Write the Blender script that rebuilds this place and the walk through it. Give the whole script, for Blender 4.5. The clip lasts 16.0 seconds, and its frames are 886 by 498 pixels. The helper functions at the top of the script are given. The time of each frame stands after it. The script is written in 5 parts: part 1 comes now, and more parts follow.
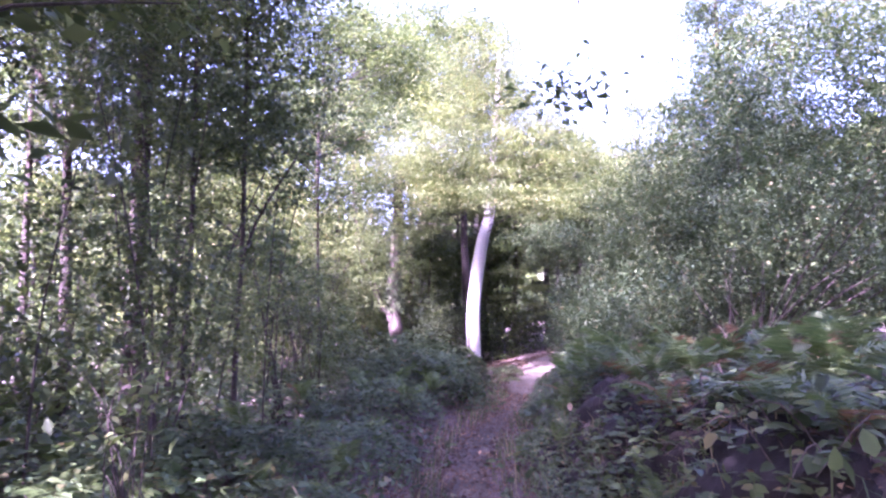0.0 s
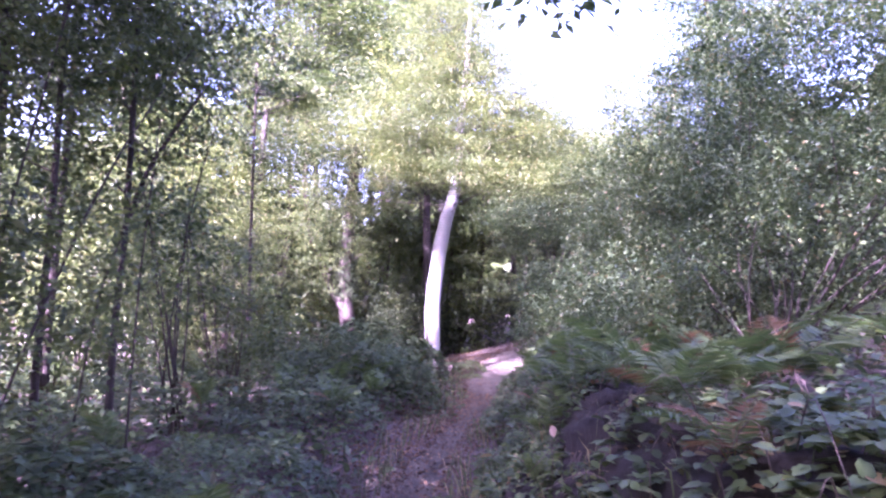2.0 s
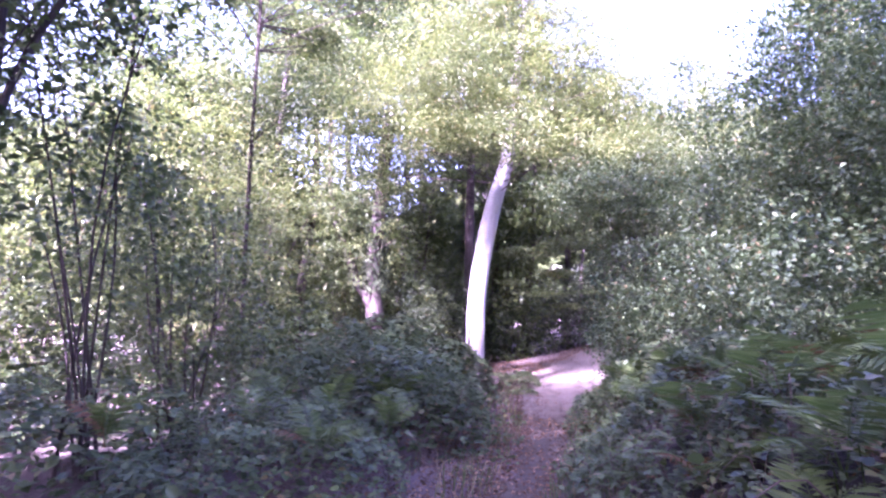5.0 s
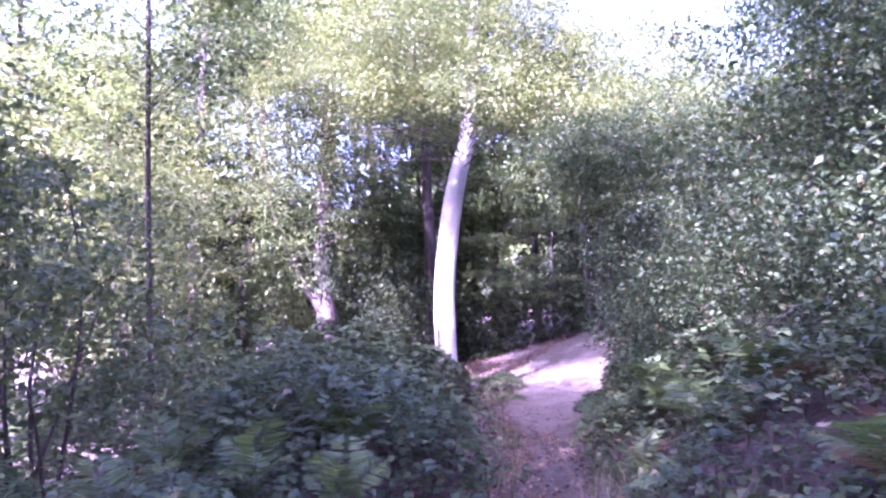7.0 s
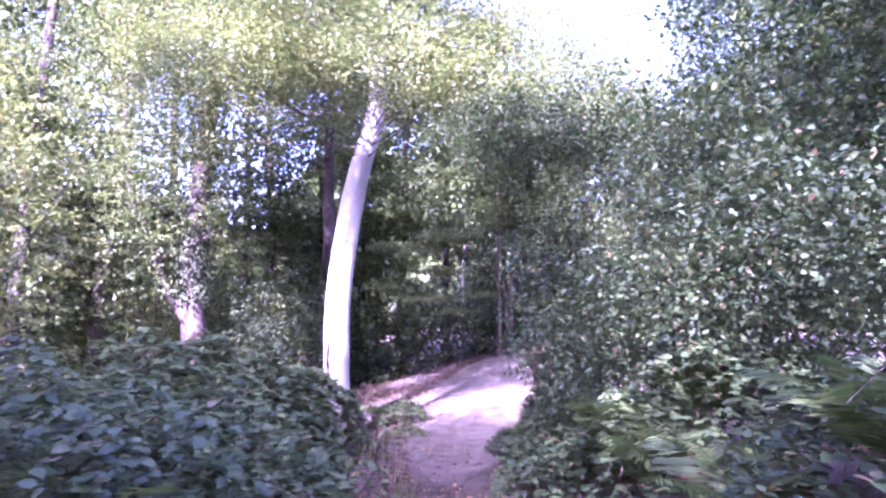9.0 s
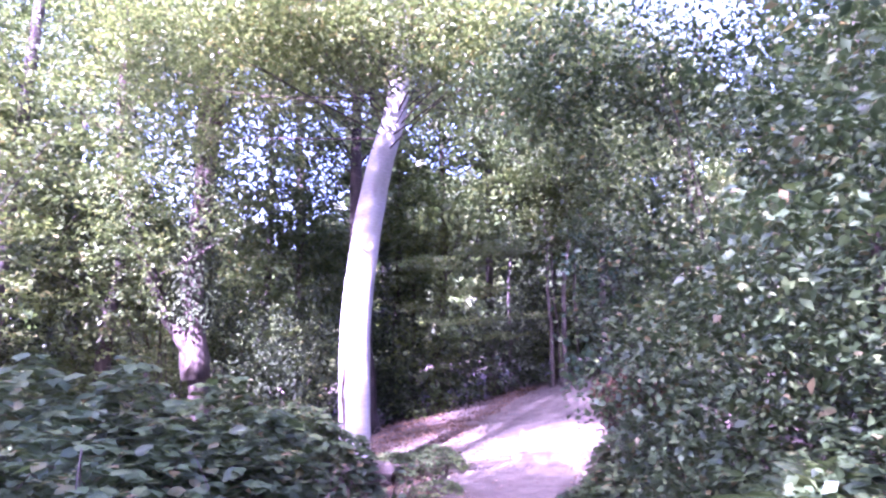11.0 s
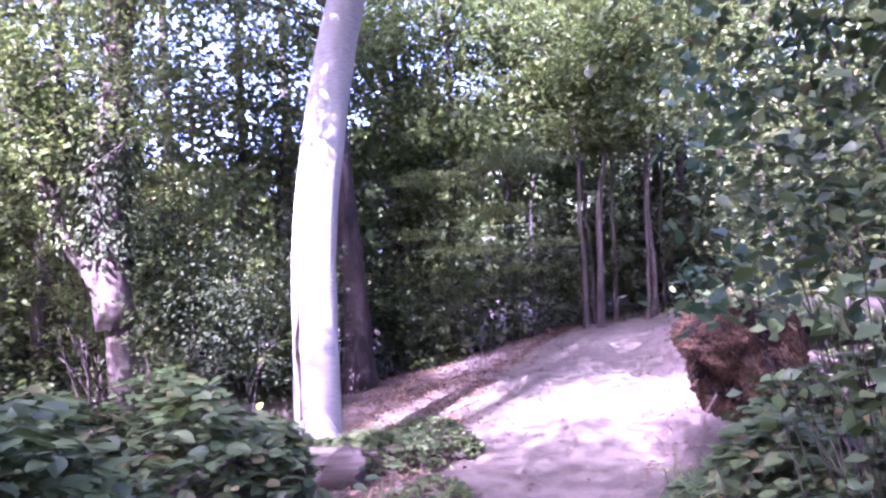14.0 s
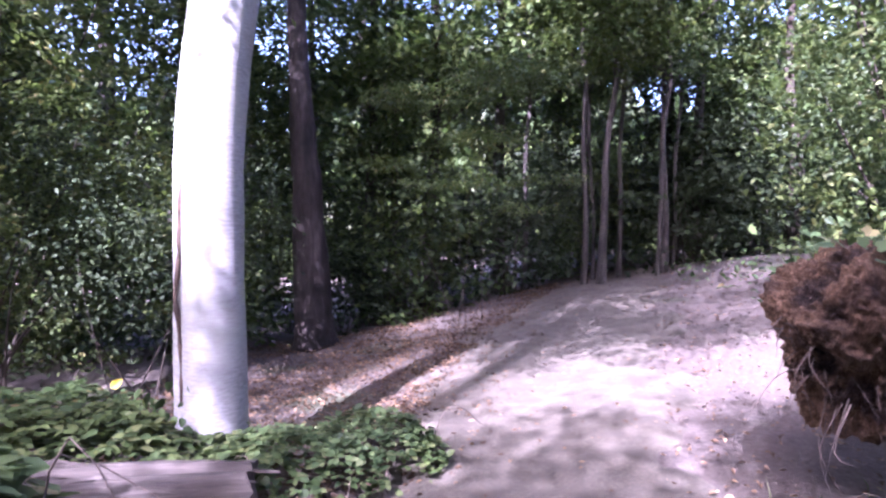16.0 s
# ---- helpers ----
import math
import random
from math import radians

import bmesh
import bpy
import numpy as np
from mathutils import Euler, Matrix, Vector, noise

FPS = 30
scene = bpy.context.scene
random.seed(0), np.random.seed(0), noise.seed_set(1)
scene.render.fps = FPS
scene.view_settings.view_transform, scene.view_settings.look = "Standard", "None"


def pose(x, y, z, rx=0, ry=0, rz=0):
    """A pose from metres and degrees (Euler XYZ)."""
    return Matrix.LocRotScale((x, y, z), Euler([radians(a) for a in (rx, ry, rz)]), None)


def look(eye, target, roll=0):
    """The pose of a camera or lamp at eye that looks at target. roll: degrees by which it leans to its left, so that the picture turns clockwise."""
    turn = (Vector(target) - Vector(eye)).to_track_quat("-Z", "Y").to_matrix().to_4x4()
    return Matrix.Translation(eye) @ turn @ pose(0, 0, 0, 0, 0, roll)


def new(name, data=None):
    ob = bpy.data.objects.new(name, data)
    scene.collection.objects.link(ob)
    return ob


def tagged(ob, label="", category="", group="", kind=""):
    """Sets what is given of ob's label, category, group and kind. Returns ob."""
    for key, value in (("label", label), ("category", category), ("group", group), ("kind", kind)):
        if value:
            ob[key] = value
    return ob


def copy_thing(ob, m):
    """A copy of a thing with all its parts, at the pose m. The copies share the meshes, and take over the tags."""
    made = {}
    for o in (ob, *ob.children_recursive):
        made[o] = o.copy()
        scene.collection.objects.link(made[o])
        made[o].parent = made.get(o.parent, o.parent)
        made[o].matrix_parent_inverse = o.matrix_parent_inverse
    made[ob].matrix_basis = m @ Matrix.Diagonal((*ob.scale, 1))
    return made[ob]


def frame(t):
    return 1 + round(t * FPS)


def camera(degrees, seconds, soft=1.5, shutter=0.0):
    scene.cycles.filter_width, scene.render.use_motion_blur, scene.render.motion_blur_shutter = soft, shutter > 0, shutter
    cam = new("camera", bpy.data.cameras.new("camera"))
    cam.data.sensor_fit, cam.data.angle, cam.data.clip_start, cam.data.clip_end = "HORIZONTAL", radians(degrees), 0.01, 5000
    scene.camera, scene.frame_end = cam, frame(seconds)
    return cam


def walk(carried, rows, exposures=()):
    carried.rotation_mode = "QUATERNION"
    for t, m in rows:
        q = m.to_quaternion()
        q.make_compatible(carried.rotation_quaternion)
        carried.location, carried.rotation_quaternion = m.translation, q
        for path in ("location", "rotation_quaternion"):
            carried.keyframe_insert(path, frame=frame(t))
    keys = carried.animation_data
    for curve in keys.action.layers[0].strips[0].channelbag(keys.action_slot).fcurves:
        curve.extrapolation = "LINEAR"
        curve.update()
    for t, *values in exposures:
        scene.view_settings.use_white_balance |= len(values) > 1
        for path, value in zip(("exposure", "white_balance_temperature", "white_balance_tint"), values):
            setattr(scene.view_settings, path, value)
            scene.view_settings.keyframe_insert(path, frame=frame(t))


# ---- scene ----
cam = camera(72.9, 16.0, soft=2.4)
METRES, EYE, TILT, LEAN, TURN = 17.0, 1.5, 5.0, 0.0, 0.0
# brightness and white balance on the way: seconds, stops, kelvin, tint
EXPOSURES = [(0.0, 4.2, 5250, 80), (4.0, 4.3, 5250, 80), (6.5, 4.32, 5000, 86), (11.0, 4.55, 4980, 83), (13.0, 4.38, 5050, 75), (15.0, 4.08, 5080, 68), (16.0, 3.65, 5100, 49)]
ROWS = [
    (0.0, 0.0, 0.0, 0.0, 0.0, 0.0, -0.0),
    (0.5, 0.0027, 0.0313, -0.006, -4.55, 0.73, -3.07),
    (1.0, 0.0033, 0.0611, -0.0102, -1.92, 0.08, -0.49),
    (1.5, 0.0125, 0.0921, -0.0137, -4.96, -3.34, -1.31),
    (2.0, 0.016, 0.1247, -0.0189, -3.18, -0.78, -1.71),
    (2.5, 0.0205, 0.1563, -0.024, 3.04, -0.27, 0.08),
    (3.0, 0.0181, 0.1865, -0.03, 3.88, 0.87, -1.77),
    (3.5, 0.0209, 0.218, -0.0365, 1.74, 1.09, 1.68),
    (4.0, 0.0211, 0.251, -0.0434, 0.48, 0.63, -3.26),
    (6.5, 0.0061, 0.4098, -0.0613, -1.14, -1.28, -0.45),
    (7.0, 0.0104, 0.44, -0.0665, -3.69, -0.55, 0.88),
    (7.5, 0.0126, 0.4707, -0.0724, -7.03, 1.93, -1.96),
    (8.0, 0.0184, 0.5022, -0.0784, -7.85, 2.42, 0.07),
    (8.5, 0.0259, 0.5282, -0.0806, -12.64, 1.03, -1.6),
    (11.0, 0.067, 0.672, -0.0985, -7.72, 3.92, -0.49),
    (11.5, 0.0744, 0.6998, -0.103, -9.05, 0.31, 0.99),
    (12.0, 0.0829, 0.7296, -0.1086, -11.66, -4.03, -3.21),
    (12.5, 0.0864, 0.7592, -0.1119, -6.52, -1.24, 1.52),
    (13.0, 0.0952, 0.7893, -0.1153, -8.84, -0.02, -1.76),
    (13.5, 0.0956, 0.8177, -0.1199, -7.82, -0.73, -2.1),
    (14.0, 0.1038, 0.8455, -0.1242, -5.93, -1.38, 0.97),
    (14.5, 0.1087, 0.8744, -0.1302, -7.5, -1.57, -2.84),
    (15.0, 0.1169, 0.9039, -0.135, -9.46, 1.35, -0.64),
    (15.5, 0.121, 0.9336, -0.1406, -11.55, 1.15, -3.18),
    (16.0, 0.1275, 0.9661, -0.144, -7.1, -6.0, -1.24),
]
walk(cam, [(t, pose(0, 0, EYE, TILT, LEAN, TURN) @ pose(METRES * x, METRES * y, METRES * z, 90 + pitch, roll, yaw)) for t, x, y, z, yaw, pitch, roll in ROWS], EXPOSURES)

# ---- light ----
SUN_AZ = radians(-146)      # the sun stands behind and to the left of the walk; measured from +y towards +x
SUN_EL = radians(40)
to_sun = Vector((math.sin(SUN_AZ) * math.cos(SUN_EL), math.cos(SUN_AZ) * math.cos(SUN_EL), math.sin(SUN_EL)))
world = bpy.data.worlds.new("sky")
scene.world = world
world.use_nodes = True
wn = world.node_tree.nodes
sky = wn.new("ShaderNodeTexSky")
sky.sky_type = "NISHITA"
sky.sun_disc = False
sky.sun_elevation, sky.sun_rotation = SUN_EL, SUN_AZ
sky.air_density, sky.dust_density, sky.ozone_density = 1.0, 6.0, 1.0
wn["Background"].inputs[1].default_value = 0.15
world.node_tree.links.new(sky.outputs[0], wn["Background"].inputs[0])
lamp = bpy.data.lights.new("sun", "SUN")
lamp.energy, lamp.angle, lamp.color = 4.2, radians(0.53), (1.0, 0.95, 0.88)
sun = new("sun", lamp)
sun.matrix_world = look((0, 0, 30), Vector((0, 0, 30)) - to_sun)


# ---- materials ----
def shader(name):
    m = bpy.data.materials.new(name)
    m.use_nodes = True
    nt = m.node_tree
    return m, nt, nt.nodes["Principled BSDF"]


def noise_node(nt, scale, detail=4.0, stretch=None, rough=0.6):
    n = nt.nodes.new("ShaderNodeTexNoise")
    n.inputs["Scale"].default_value, n.inputs["Detail"].default_value, n.inputs["Roughness"].default_value = scale, detail, rough
    co = nt.nodes.new("ShaderNodeTexCoord")
    if stretch:
        mp = nt.nodes.new("ShaderNodeMapping")
        mp.inputs["Scale"].default_value = stretch
        nt.links.new(co.outputs["Object"], mp.inputs[0])
        nt.links.new(mp.outputs[0], n.inputs["Vector"])
    else:
        nt.links.new(co.outputs["Object"], n.inputs["Vector"])
    return n.outputs["Fac"]


def ramp(nt, fac, stops):
    r = nt.nodes.new("ShaderNodeValToRGB")
    e = r.color_ramp.elements
    while len(e) < len(stops):
        e.new(0.5)
    for el, (p, c) in zip(e, stops):
        el.position, el.color = p, (*c, 1)
    nt.links.new(fac, r.inputs[0])
    return r.outputs[0]


def mixed(nt, a, b, fac, mode="MIX"):
    m = nt.nodes.new("ShaderNodeMix")
    m.data_type, m.blend_type = "RGBA", mode
    for sock, v in ((m.inputs["Factor"], fac), (m.inputs["A"], a), (m.inputs["B"], b)):
        if hasattr(v, "is_linked"):
            nt.links.new(v, sock)
        elif isinstance(v, tuple):
            sock.default_value = (*v, 1)
        else:
            sock.default_value = v
    return m.outputs["Result"]


def bump(nt, bsdf, height, strength, dist):
    b = nt.nodes.new("ShaderNodeBump")
    b.inputs["Strength"].default_value, b.inputs["Distance"].default_value = strength, dist
    nt.links.new(height, b.inputs["Height"])
    nt.links.new(b.outputs[0], bsdf.inputs["Normal"])


def leaf_material(name, stops, through_leaf=0.35, rough=0.5, gloss=0.4):
    """Leaves: each its own shade, larger patches of young and old growth, light that shines through."""
    m, nt, p = shader(name)
    geo = nt.nodes.new("ShaderNodeNewGeometry")
    c = ramp(nt, geo.outputs["Random Per Island"], stops)
    patch = ramp(nt, noise_node(nt, 0.7, 3), [(0.32, (0.60, 0.64, 0.66)), (0.68, (1.28, 1.22, 1.02))])
    c = mixed(nt, c, patch, 1.0, "MULTIPLY")
    nt.links.new(c, p.inputs["Base Color"])
    p.inputs["Roughness"].default_value = rough
    p.inputs["Specular IOR Level"].default_value = gloss
    tr = nt.nodes.new("ShaderNodeBsdfTranslucent")
    c2 = mixed(nt, c, (1.1, 1.15, 0.8), 1.0, "MULTIPLY")
    nt.links.new(c2, tr.inputs[0])
    mx = nt.nodes.new("ShaderNodeMixShader")
    mx.inputs[0].default_value = through_leaf
    nt.links.new(p.outputs[0], mx.inputs[1])
    nt.links.new(tr.outputs[0], mx.inputs[2])
    nt.links.new(mx.outputs[0], nt.nodes["Material Output"].inputs[0])
    return m


def bark_material(name, dark, light, scale, stretch, depth, lichen=None):
    m, nt, p = shader(name)
    fine = noise_node(nt, scale, 6, stretch, 0.7)
    c = ramp(nt, fine, [(0.3, dark), (0.7, light)])
    big = noise_node(nt, 1.6, 4)
    c = mixed(nt, c, lichen or tuple(v * 0.6 for v in dark), ramp(nt, big, [(0.48, (0, 0, 0)), (0.68, (0.75, 0.75, 0.75))]))
    nt.links.new(c, p.inputs["Base Color"])
    p.inputs["Roughness"].default_value = 0.85
    p.inputs["Specular IOR Level"].default_value = 0.25
    bump(nt, p, fine, 0.8, depth)
    return m


GREENS = [(0.0, (0.043, 0.066, 0.025)), (0.45, (0.075, 0.111, 0.039)), (0.8, (0.112, 0.148, 0.052)), (1.0, (0.160, 0.175, 0.075))]
leaf_beech = leaf_material("beech_leaf", [(0.0, (0.070, 0.102, 0.034)), (0.5, (0.108, 0.147, 0.050)), (0.88, (0.150, 0.184, 0.066)), (1.0, (0.215, 0.190, 0.085))], 0.42, 0.45)
leaf_shrub = leaf_material("shrub_leaf", GREENS, 0.38, 0.5, 0.3)
# dark leaf; behind the clearing its colour also carries the deep shade
leaf_dark = leaf_material("dark_leaf", [(0.0, (0.020, 0.029, 0.015)), (0.6, (0.036, 0.052, 0.025)), (1.0, (0.060, 0.080, 0.038))], 0.18, 0.6, 0.15)
leaf_bramble = leaf_material("bramble_leaf", [(0.0, (0.042, 0.070, 0.027)), (0.6, (0.074, 0.117, 0.045)), (0.93, (0.114, 0.155, 0.060)), (1.0, (0.215, 0.160, 0.080))], 0.30, 0.5, 0.3)
leaf_fern = leaf_material("fern_leaf", [(0.0, (0.078, 0.128, 0.036)), (0.6, (0.118, 0.175, 0.056)), (1.0, (0.170, 0.212, 0.080))], 0.4, 0.5, 0.35)
leaf_sycamore = leaf_material("sycamore_leaf", [(0.0, (0.042, 0.090, 0.060)), (0.6, (0.066, 0.128, 0.082)), (1.0, (0.110, 0.165, 0.095))], 0.45, 0.5, 0.3)
leaf_fern_dry = leaf_material("dry_fern_leaf", [(0.0, (0.12, 0.066, 0.034)), (1.0, (0.26, 0.155, 0.08))], 0.3, 0.7, 0.2)
leaf_wood = leaf_material("woodland_leaf", [(0.0, (0.042, 0.066, 0.024)), (0.6, (0.074, 0.110, 0.038)), (1.0, (0.122, 0.150, 0.054))], 0.5, 0.5, 0.35)
leaf_litter_m = leaf_material("dead_leaf", [(0.0, (0.060, 0.036, 0.026)), (0.5, (0.115, 0.068, 0.042)), (0.85, (0.19, 0.122, 0.078)), (1.0, (0.30, 0.20, 0.13))], 0.10, 0.8, 0.2)
leaf_grass = leaf_material("grass_blade", [(0.0, (0.060, 0.095, 0.035)), (0.55, (0.10, 0.140, 0.055)), (0.8, (0.17, 0.165, 0.085)), (1.0, (0.36, 0.29, 0.19))], 0.35, 0.5, 0.3)
bark_beech = bark_material("beech_bark", (0.21, 0.20, 0.192), (0.41, 0.395, 0.38), 14, (1, 1, 5), 0.006, (0.33, 0.335, 0.29))
bark_brown = bark_material("rough_bark", (0.020, 0.015, 0.012), (0.082, 0.062, 0.049), 22, (1, 1, 0.22), 0.02, (0.045, 0.046, 0.032))
bark_red = bark_material("reddish_bark", (0.030, 0.022, 0.018), (0.12, 0.092, 0.076), 18, (1, 1, 0.25), 0.02)
# darker copy of rough_bark; deep shade is put into its colour
bark_shaded = bark_material("shaded_rough_bark", (0.014, 0.010, 0.009), (0.058, 0.044, 0.038), 16, (1, 1, 0.25), 0.03)
bark_grey = bark_material("sapling_bark", (0.030, 0.025, 0.022), (0.115, 0.098, 0.086), 30, (1, 1, 0.5), 0.006)


def ground_material():
    m, nt, p = shader("woodland_floor")
    fine = noise_node(nt, 26, 8, None, 0.7)
    mid = noise_node(nt, 5, 5)
    big = noise_node(nt, 0.8, 3)
    c = ramp(nt, fine, [(0.3, (0.040, 0.029, 0.023)), (0.52, (0.095, 0.071, 0.058)), (0.75, (0.18, 0.142, 0.118))])
    c = mixed(nt, c, (0.085, 0.060, 0.048), ramp(nt, mid, [(0.42, (0, 0, 0)), (0.62, (0.7, 0.7, 0.7))]))
    c = mixed(nt, c, (0.055, 0.070, 0.024), ramp(nt, big, [(0.55, (0, 0, 0)), (0.7, (0.6, 0.6, 0.6))]))
    nt.links.new(c, p.inputs["Base Color"])
    p.inputs["Roughness"].default_value = 0.95
    bump(nt, p, fine, 1.0, 0.03)
    return m


def path_material(name, tone):
    m, nt, p = shader(name)
    fine = noise_node(nt, 40, 8, None, 0.75)
    mid = noise_node(nt, 4, 5)
    c = ramp(nt, fine, [(0.3, (0.085, 0.070, 0.062)), (0.55, (0.180, 0.155, 0.140)), (0.8, (0.33, 0.295, 0.270))])
    c = mixed(nt, c, (0.095, 0.078, 0.070), ramp(nt, mid, [(0.42, (0, 0, 0)), (0.62, (0.85, 0.85, 0.85))]))
    c = mixed(nt, c, tone, 1.0, "MULTIPLY")
    nt.links.new(c, p.inputs["Base Color"])
    p.inputs["Roughness"].default_value = 0.92
    bump(nt, p, fine, 0.9, 0.02)
    return m


def plain(name, stops, scale, rough=0.8, depth=0.01, stretch=None):
    m, nt, p = shader(name)
    f = noise_node(nt, scale, 7, stretch, 0.7)
    nt.links.new(ramp(nt, f, stops), p.inputs["Base Color"])
    p.inputs["Roughness"].default_value = rough
    bump(nt, p, f, 0.9, depth)
    return m


def earth_material():
    """Torn earth: dark humus and tan clay in patches, crumbs and root ends."""
    m, nt, p = shader("root_earth")
    fine = noise_node(nt, 34, 8, None, 0.8)
    clay = ramp(nt, fine, [(0.34, (0.060, 0.034, 0.020)), (0.52, (0.170, 0.102, 0.060)), (0.70, (0.36, 0.235, 0.145))])
    humus = ramp(nt, fine, [(0.36, (0.010, 0.007, 0.006)), (0.56, (0.052, 0.033, 0.026)), (0.74, (0.140, 0.100, 0.082))])
    c = mixed(nt, humus, clay, ramp(nt, noise_node(nt, 3.2, 5), [(0.37, (0, 0, 0)), (0.54, (1, 1, 1))]))
    nt.links.new(c, p.inputs["Base Color"])
    p.inputs["Roughness"].default_value = 0.95
    p.inputs["Specular IOR Level"].default_value = 0.15
    bump(nt, p, fine, 1.0, 0.05)
    return m


# one trodden soil twice: sunlit tone for the clearing, shade painted into the path
floor_m, clearing_m, path_m = ground_material(), path_material("trodden_soil_sunlit", (0.66, 0.62, 0.50)), path_material("trodden_soil_shaded", (0.42, 0.38, 0.25))
earth_m = earth_material()
# dark soil with the overhang's shade put into its colour
bank_m = plain("bank_soil_shaded", [(0.3, (0.008, 0.006, 0.005)), (0.6, (0.026, 0.019, 0.015)), (0.8, (0.060, 0.044, 0.035))], 15, 0.95, 0.05)
deadwood_m = plain("weathered_wood", [(0.3, (0.030, 0.022, 0.017)), (0.55, (0.088, 0.069, 0.056)), (0.8, (0.185, 0.155, 0.132))], 9, 0.85, 0.015, (0.25, 3, 3))
rotten_m = plain("rotten_wood", [(0.3, (0.030, 0.020, 0.015)), (0.7, (0.12, 0.075, 0.05))], 14, 0.95, 0.03)
root_m = plain("root_wood", [(0.3, (0.05, 0.034, 0.026)), (0.7, (0.18, 0.13, 0.10))], 20, 0.9, 0.01)
twig_m = plain("twig", [(0.3, (0.055, 0.040, 0.030)), (0.7, (0.16, 0.12, 0.09))], 30, 0.85, 0.004)
pale_m = plain("pale_leaf", [(0.3, (0.50, 0.34, 0.24)), (0.7, (0.68, 0.50, 0.38))], 30, 0.7, 0.002)
yellow_m = plain("yellow_petal", [(0.3, (0.75, 0.55, 0.02)), (0.7, (0.85, 0.68, 0.05))], 30, 0.6, 0.002)


# ---- helpers for shapes ----
def rng(seed):
    return np.random.default_rng(seed)


def mesh_object(name, verts, faces, material, parent=None, label="", smooth=False):
    me = bpy.data.meshes.new(name)
    verts = np.asarray(verts, dtype=np.float32)
    if isinstance(faces, np.ndarray):
        n, k = faces.shape
        me.vertices.add(len(verts))
        me.vertices.foreach_set("co", verts.ravel())
        me.loops.add(n * k)
        me.loops.foreach_set("vertex_index", faces.astype(np.int32).ravel())
        me.polygons.add(n)
        me.polygons.foreach_set("loop_start", np.arange(0, n * k, k, dtype=np.int32))
        me.update(calc_edges=True)
    else:
        me.from_pydata(verts.tolist(), [], faces)
    if smooth:
        me.polygons.foreach_set("use_smooth", [True] * len(me.polygons))
    me.materials.append(material)
    ob = new(name, me)
    if parent:
        ob.parent = parent
    if label:
        ob["label"] = label
    return ob


PATH_Y = (-12.0, 0.0, 4.3, 7.0, 9.0, 11.5, 13.5, 16.6, 20.0, 23.0, 26.0, 30.0)
PATH_X = (-0.6, 0.0, 0.38, 0.25, 0.50, 1.14, 1.62, 2.25, 3.1, 4.2, 5.6, 8.2)
FALL_Y = (-30.0, 0.0, 4.3, 7.0, 9.0, 11.5, 13.5, 16.6, 21.0, 26.0, 40.0, 90.0)
FALL_Z = (0.6, 0.0, -0.32, -0.45, -0.57, -0.67, -0.80, -0.97, -1.08, -1.25, -1.6, -2.2)
WIDE_Y = (-12.0, 12.0, 15.5, 17.5, 20.0, 24.0, 28.0, 30.0)
WIDE_W = (0.26, 0.22, 0.36, 0.75, 1.15, 1.5, 1.3, 0.6)


def path_x(y):
    return np.interp(y, PATH_Y, PATH_X)


def ripple(x, y):
    return (0.5 * np.sin(1.7 * x + 0.6 * y + 1.0) + 0.5 * np.sin(-0.9 * x + 1.9 * y + 2.0) + 0.35 * np.sin(3.9 * x - 2.7 * y) + 0.25 * np.sin(5.3 * x + 6.1 * y + 0.5))


def ramp01(v, a, b):
    s = np.clip((v - a) / (b - a), 0, 1)
    return s * s * (3 - 2 * s)


def gz(x, y):
    """Height of the ground."""
    x, y = np.asarray(x, float), np.asarray(y, float)
    z = np.interp(y, FALL_Y, FALL_Z)
    side = x - path_x(y)
    bank = 0.95 * ramp01(side, 0.72, 1.75) + 0.55 * ramp01(side, 2.0, 7.0)
    z = z + bank * (1 - ramp01(y, 11.5, 16.5)) * ramp01(y, -14, -6)
    z = z + (0.02 + 0.15 * ramp01(y, 18, 28)) * np.clip(x - 1.3, 0, 9) * ramp01(y, 15, 19)
    z = z - 0.05 * np.clip(-side - 1.0, 0, 12)
    rough = np.clip((np.abs(side) - 0.35) / 0.6, 0.12, 1)
    return z + 0.045 * rough * ripple(x, y) - 0.05 * np.exp(-(side / 0.42) ** 2) * (y < 30)


def tube(points, radii, sides=8, lump=0.0, seed=0, cap=True):
    """A tapered limb along points. Returns vertices and faces."""
    r = rng(seed)
    pts = [Vector(p) for p in points]
    verts, faces = [], []
    side = None
    for i, p in enumerate(pts):
        d = (pts[min(i + 1, len(pts) - 1)] - pts[max(i - 1, 0)]).normalized()
        ref = Vector((1, 0, 0)) if abs(d.x) < 0.9 else Vector((0, 1, 0))
        side = (ref - d * ref.dot(d)).normalized() if side is None else (side - d * side.dot(d)).normalized()
        up = d.cross(side)
        for k in range(sides):
            a = 2 * math.pi * k / sides
            q = radii[i] * (1 + lump * (r.random() * 2 - 1))
            verts.append(tuple(p + (side * math.cos(a) + up * math.sin(a)) * q))
    for i in range(len(pts) - 1):
        for k in range(sides):
            a, b = i * sides + k, i * sides + (k + 1) % sides
            faces.append((a, b, b + sides, a + sides))
    if cap:
        faces.append(tuple(range(sides))[::-1])
        faces.append(tuple(range((len(pts) - 1) * sides, len(pts) * sides)))
    return verts, faces


def joined(pieces):
    verts, faces = [], []
    for v, f in pieces:
        o = len(verts)
        verts += v
        faces += [tuple(i + o for i in q) for q in f]
    return verts, faces


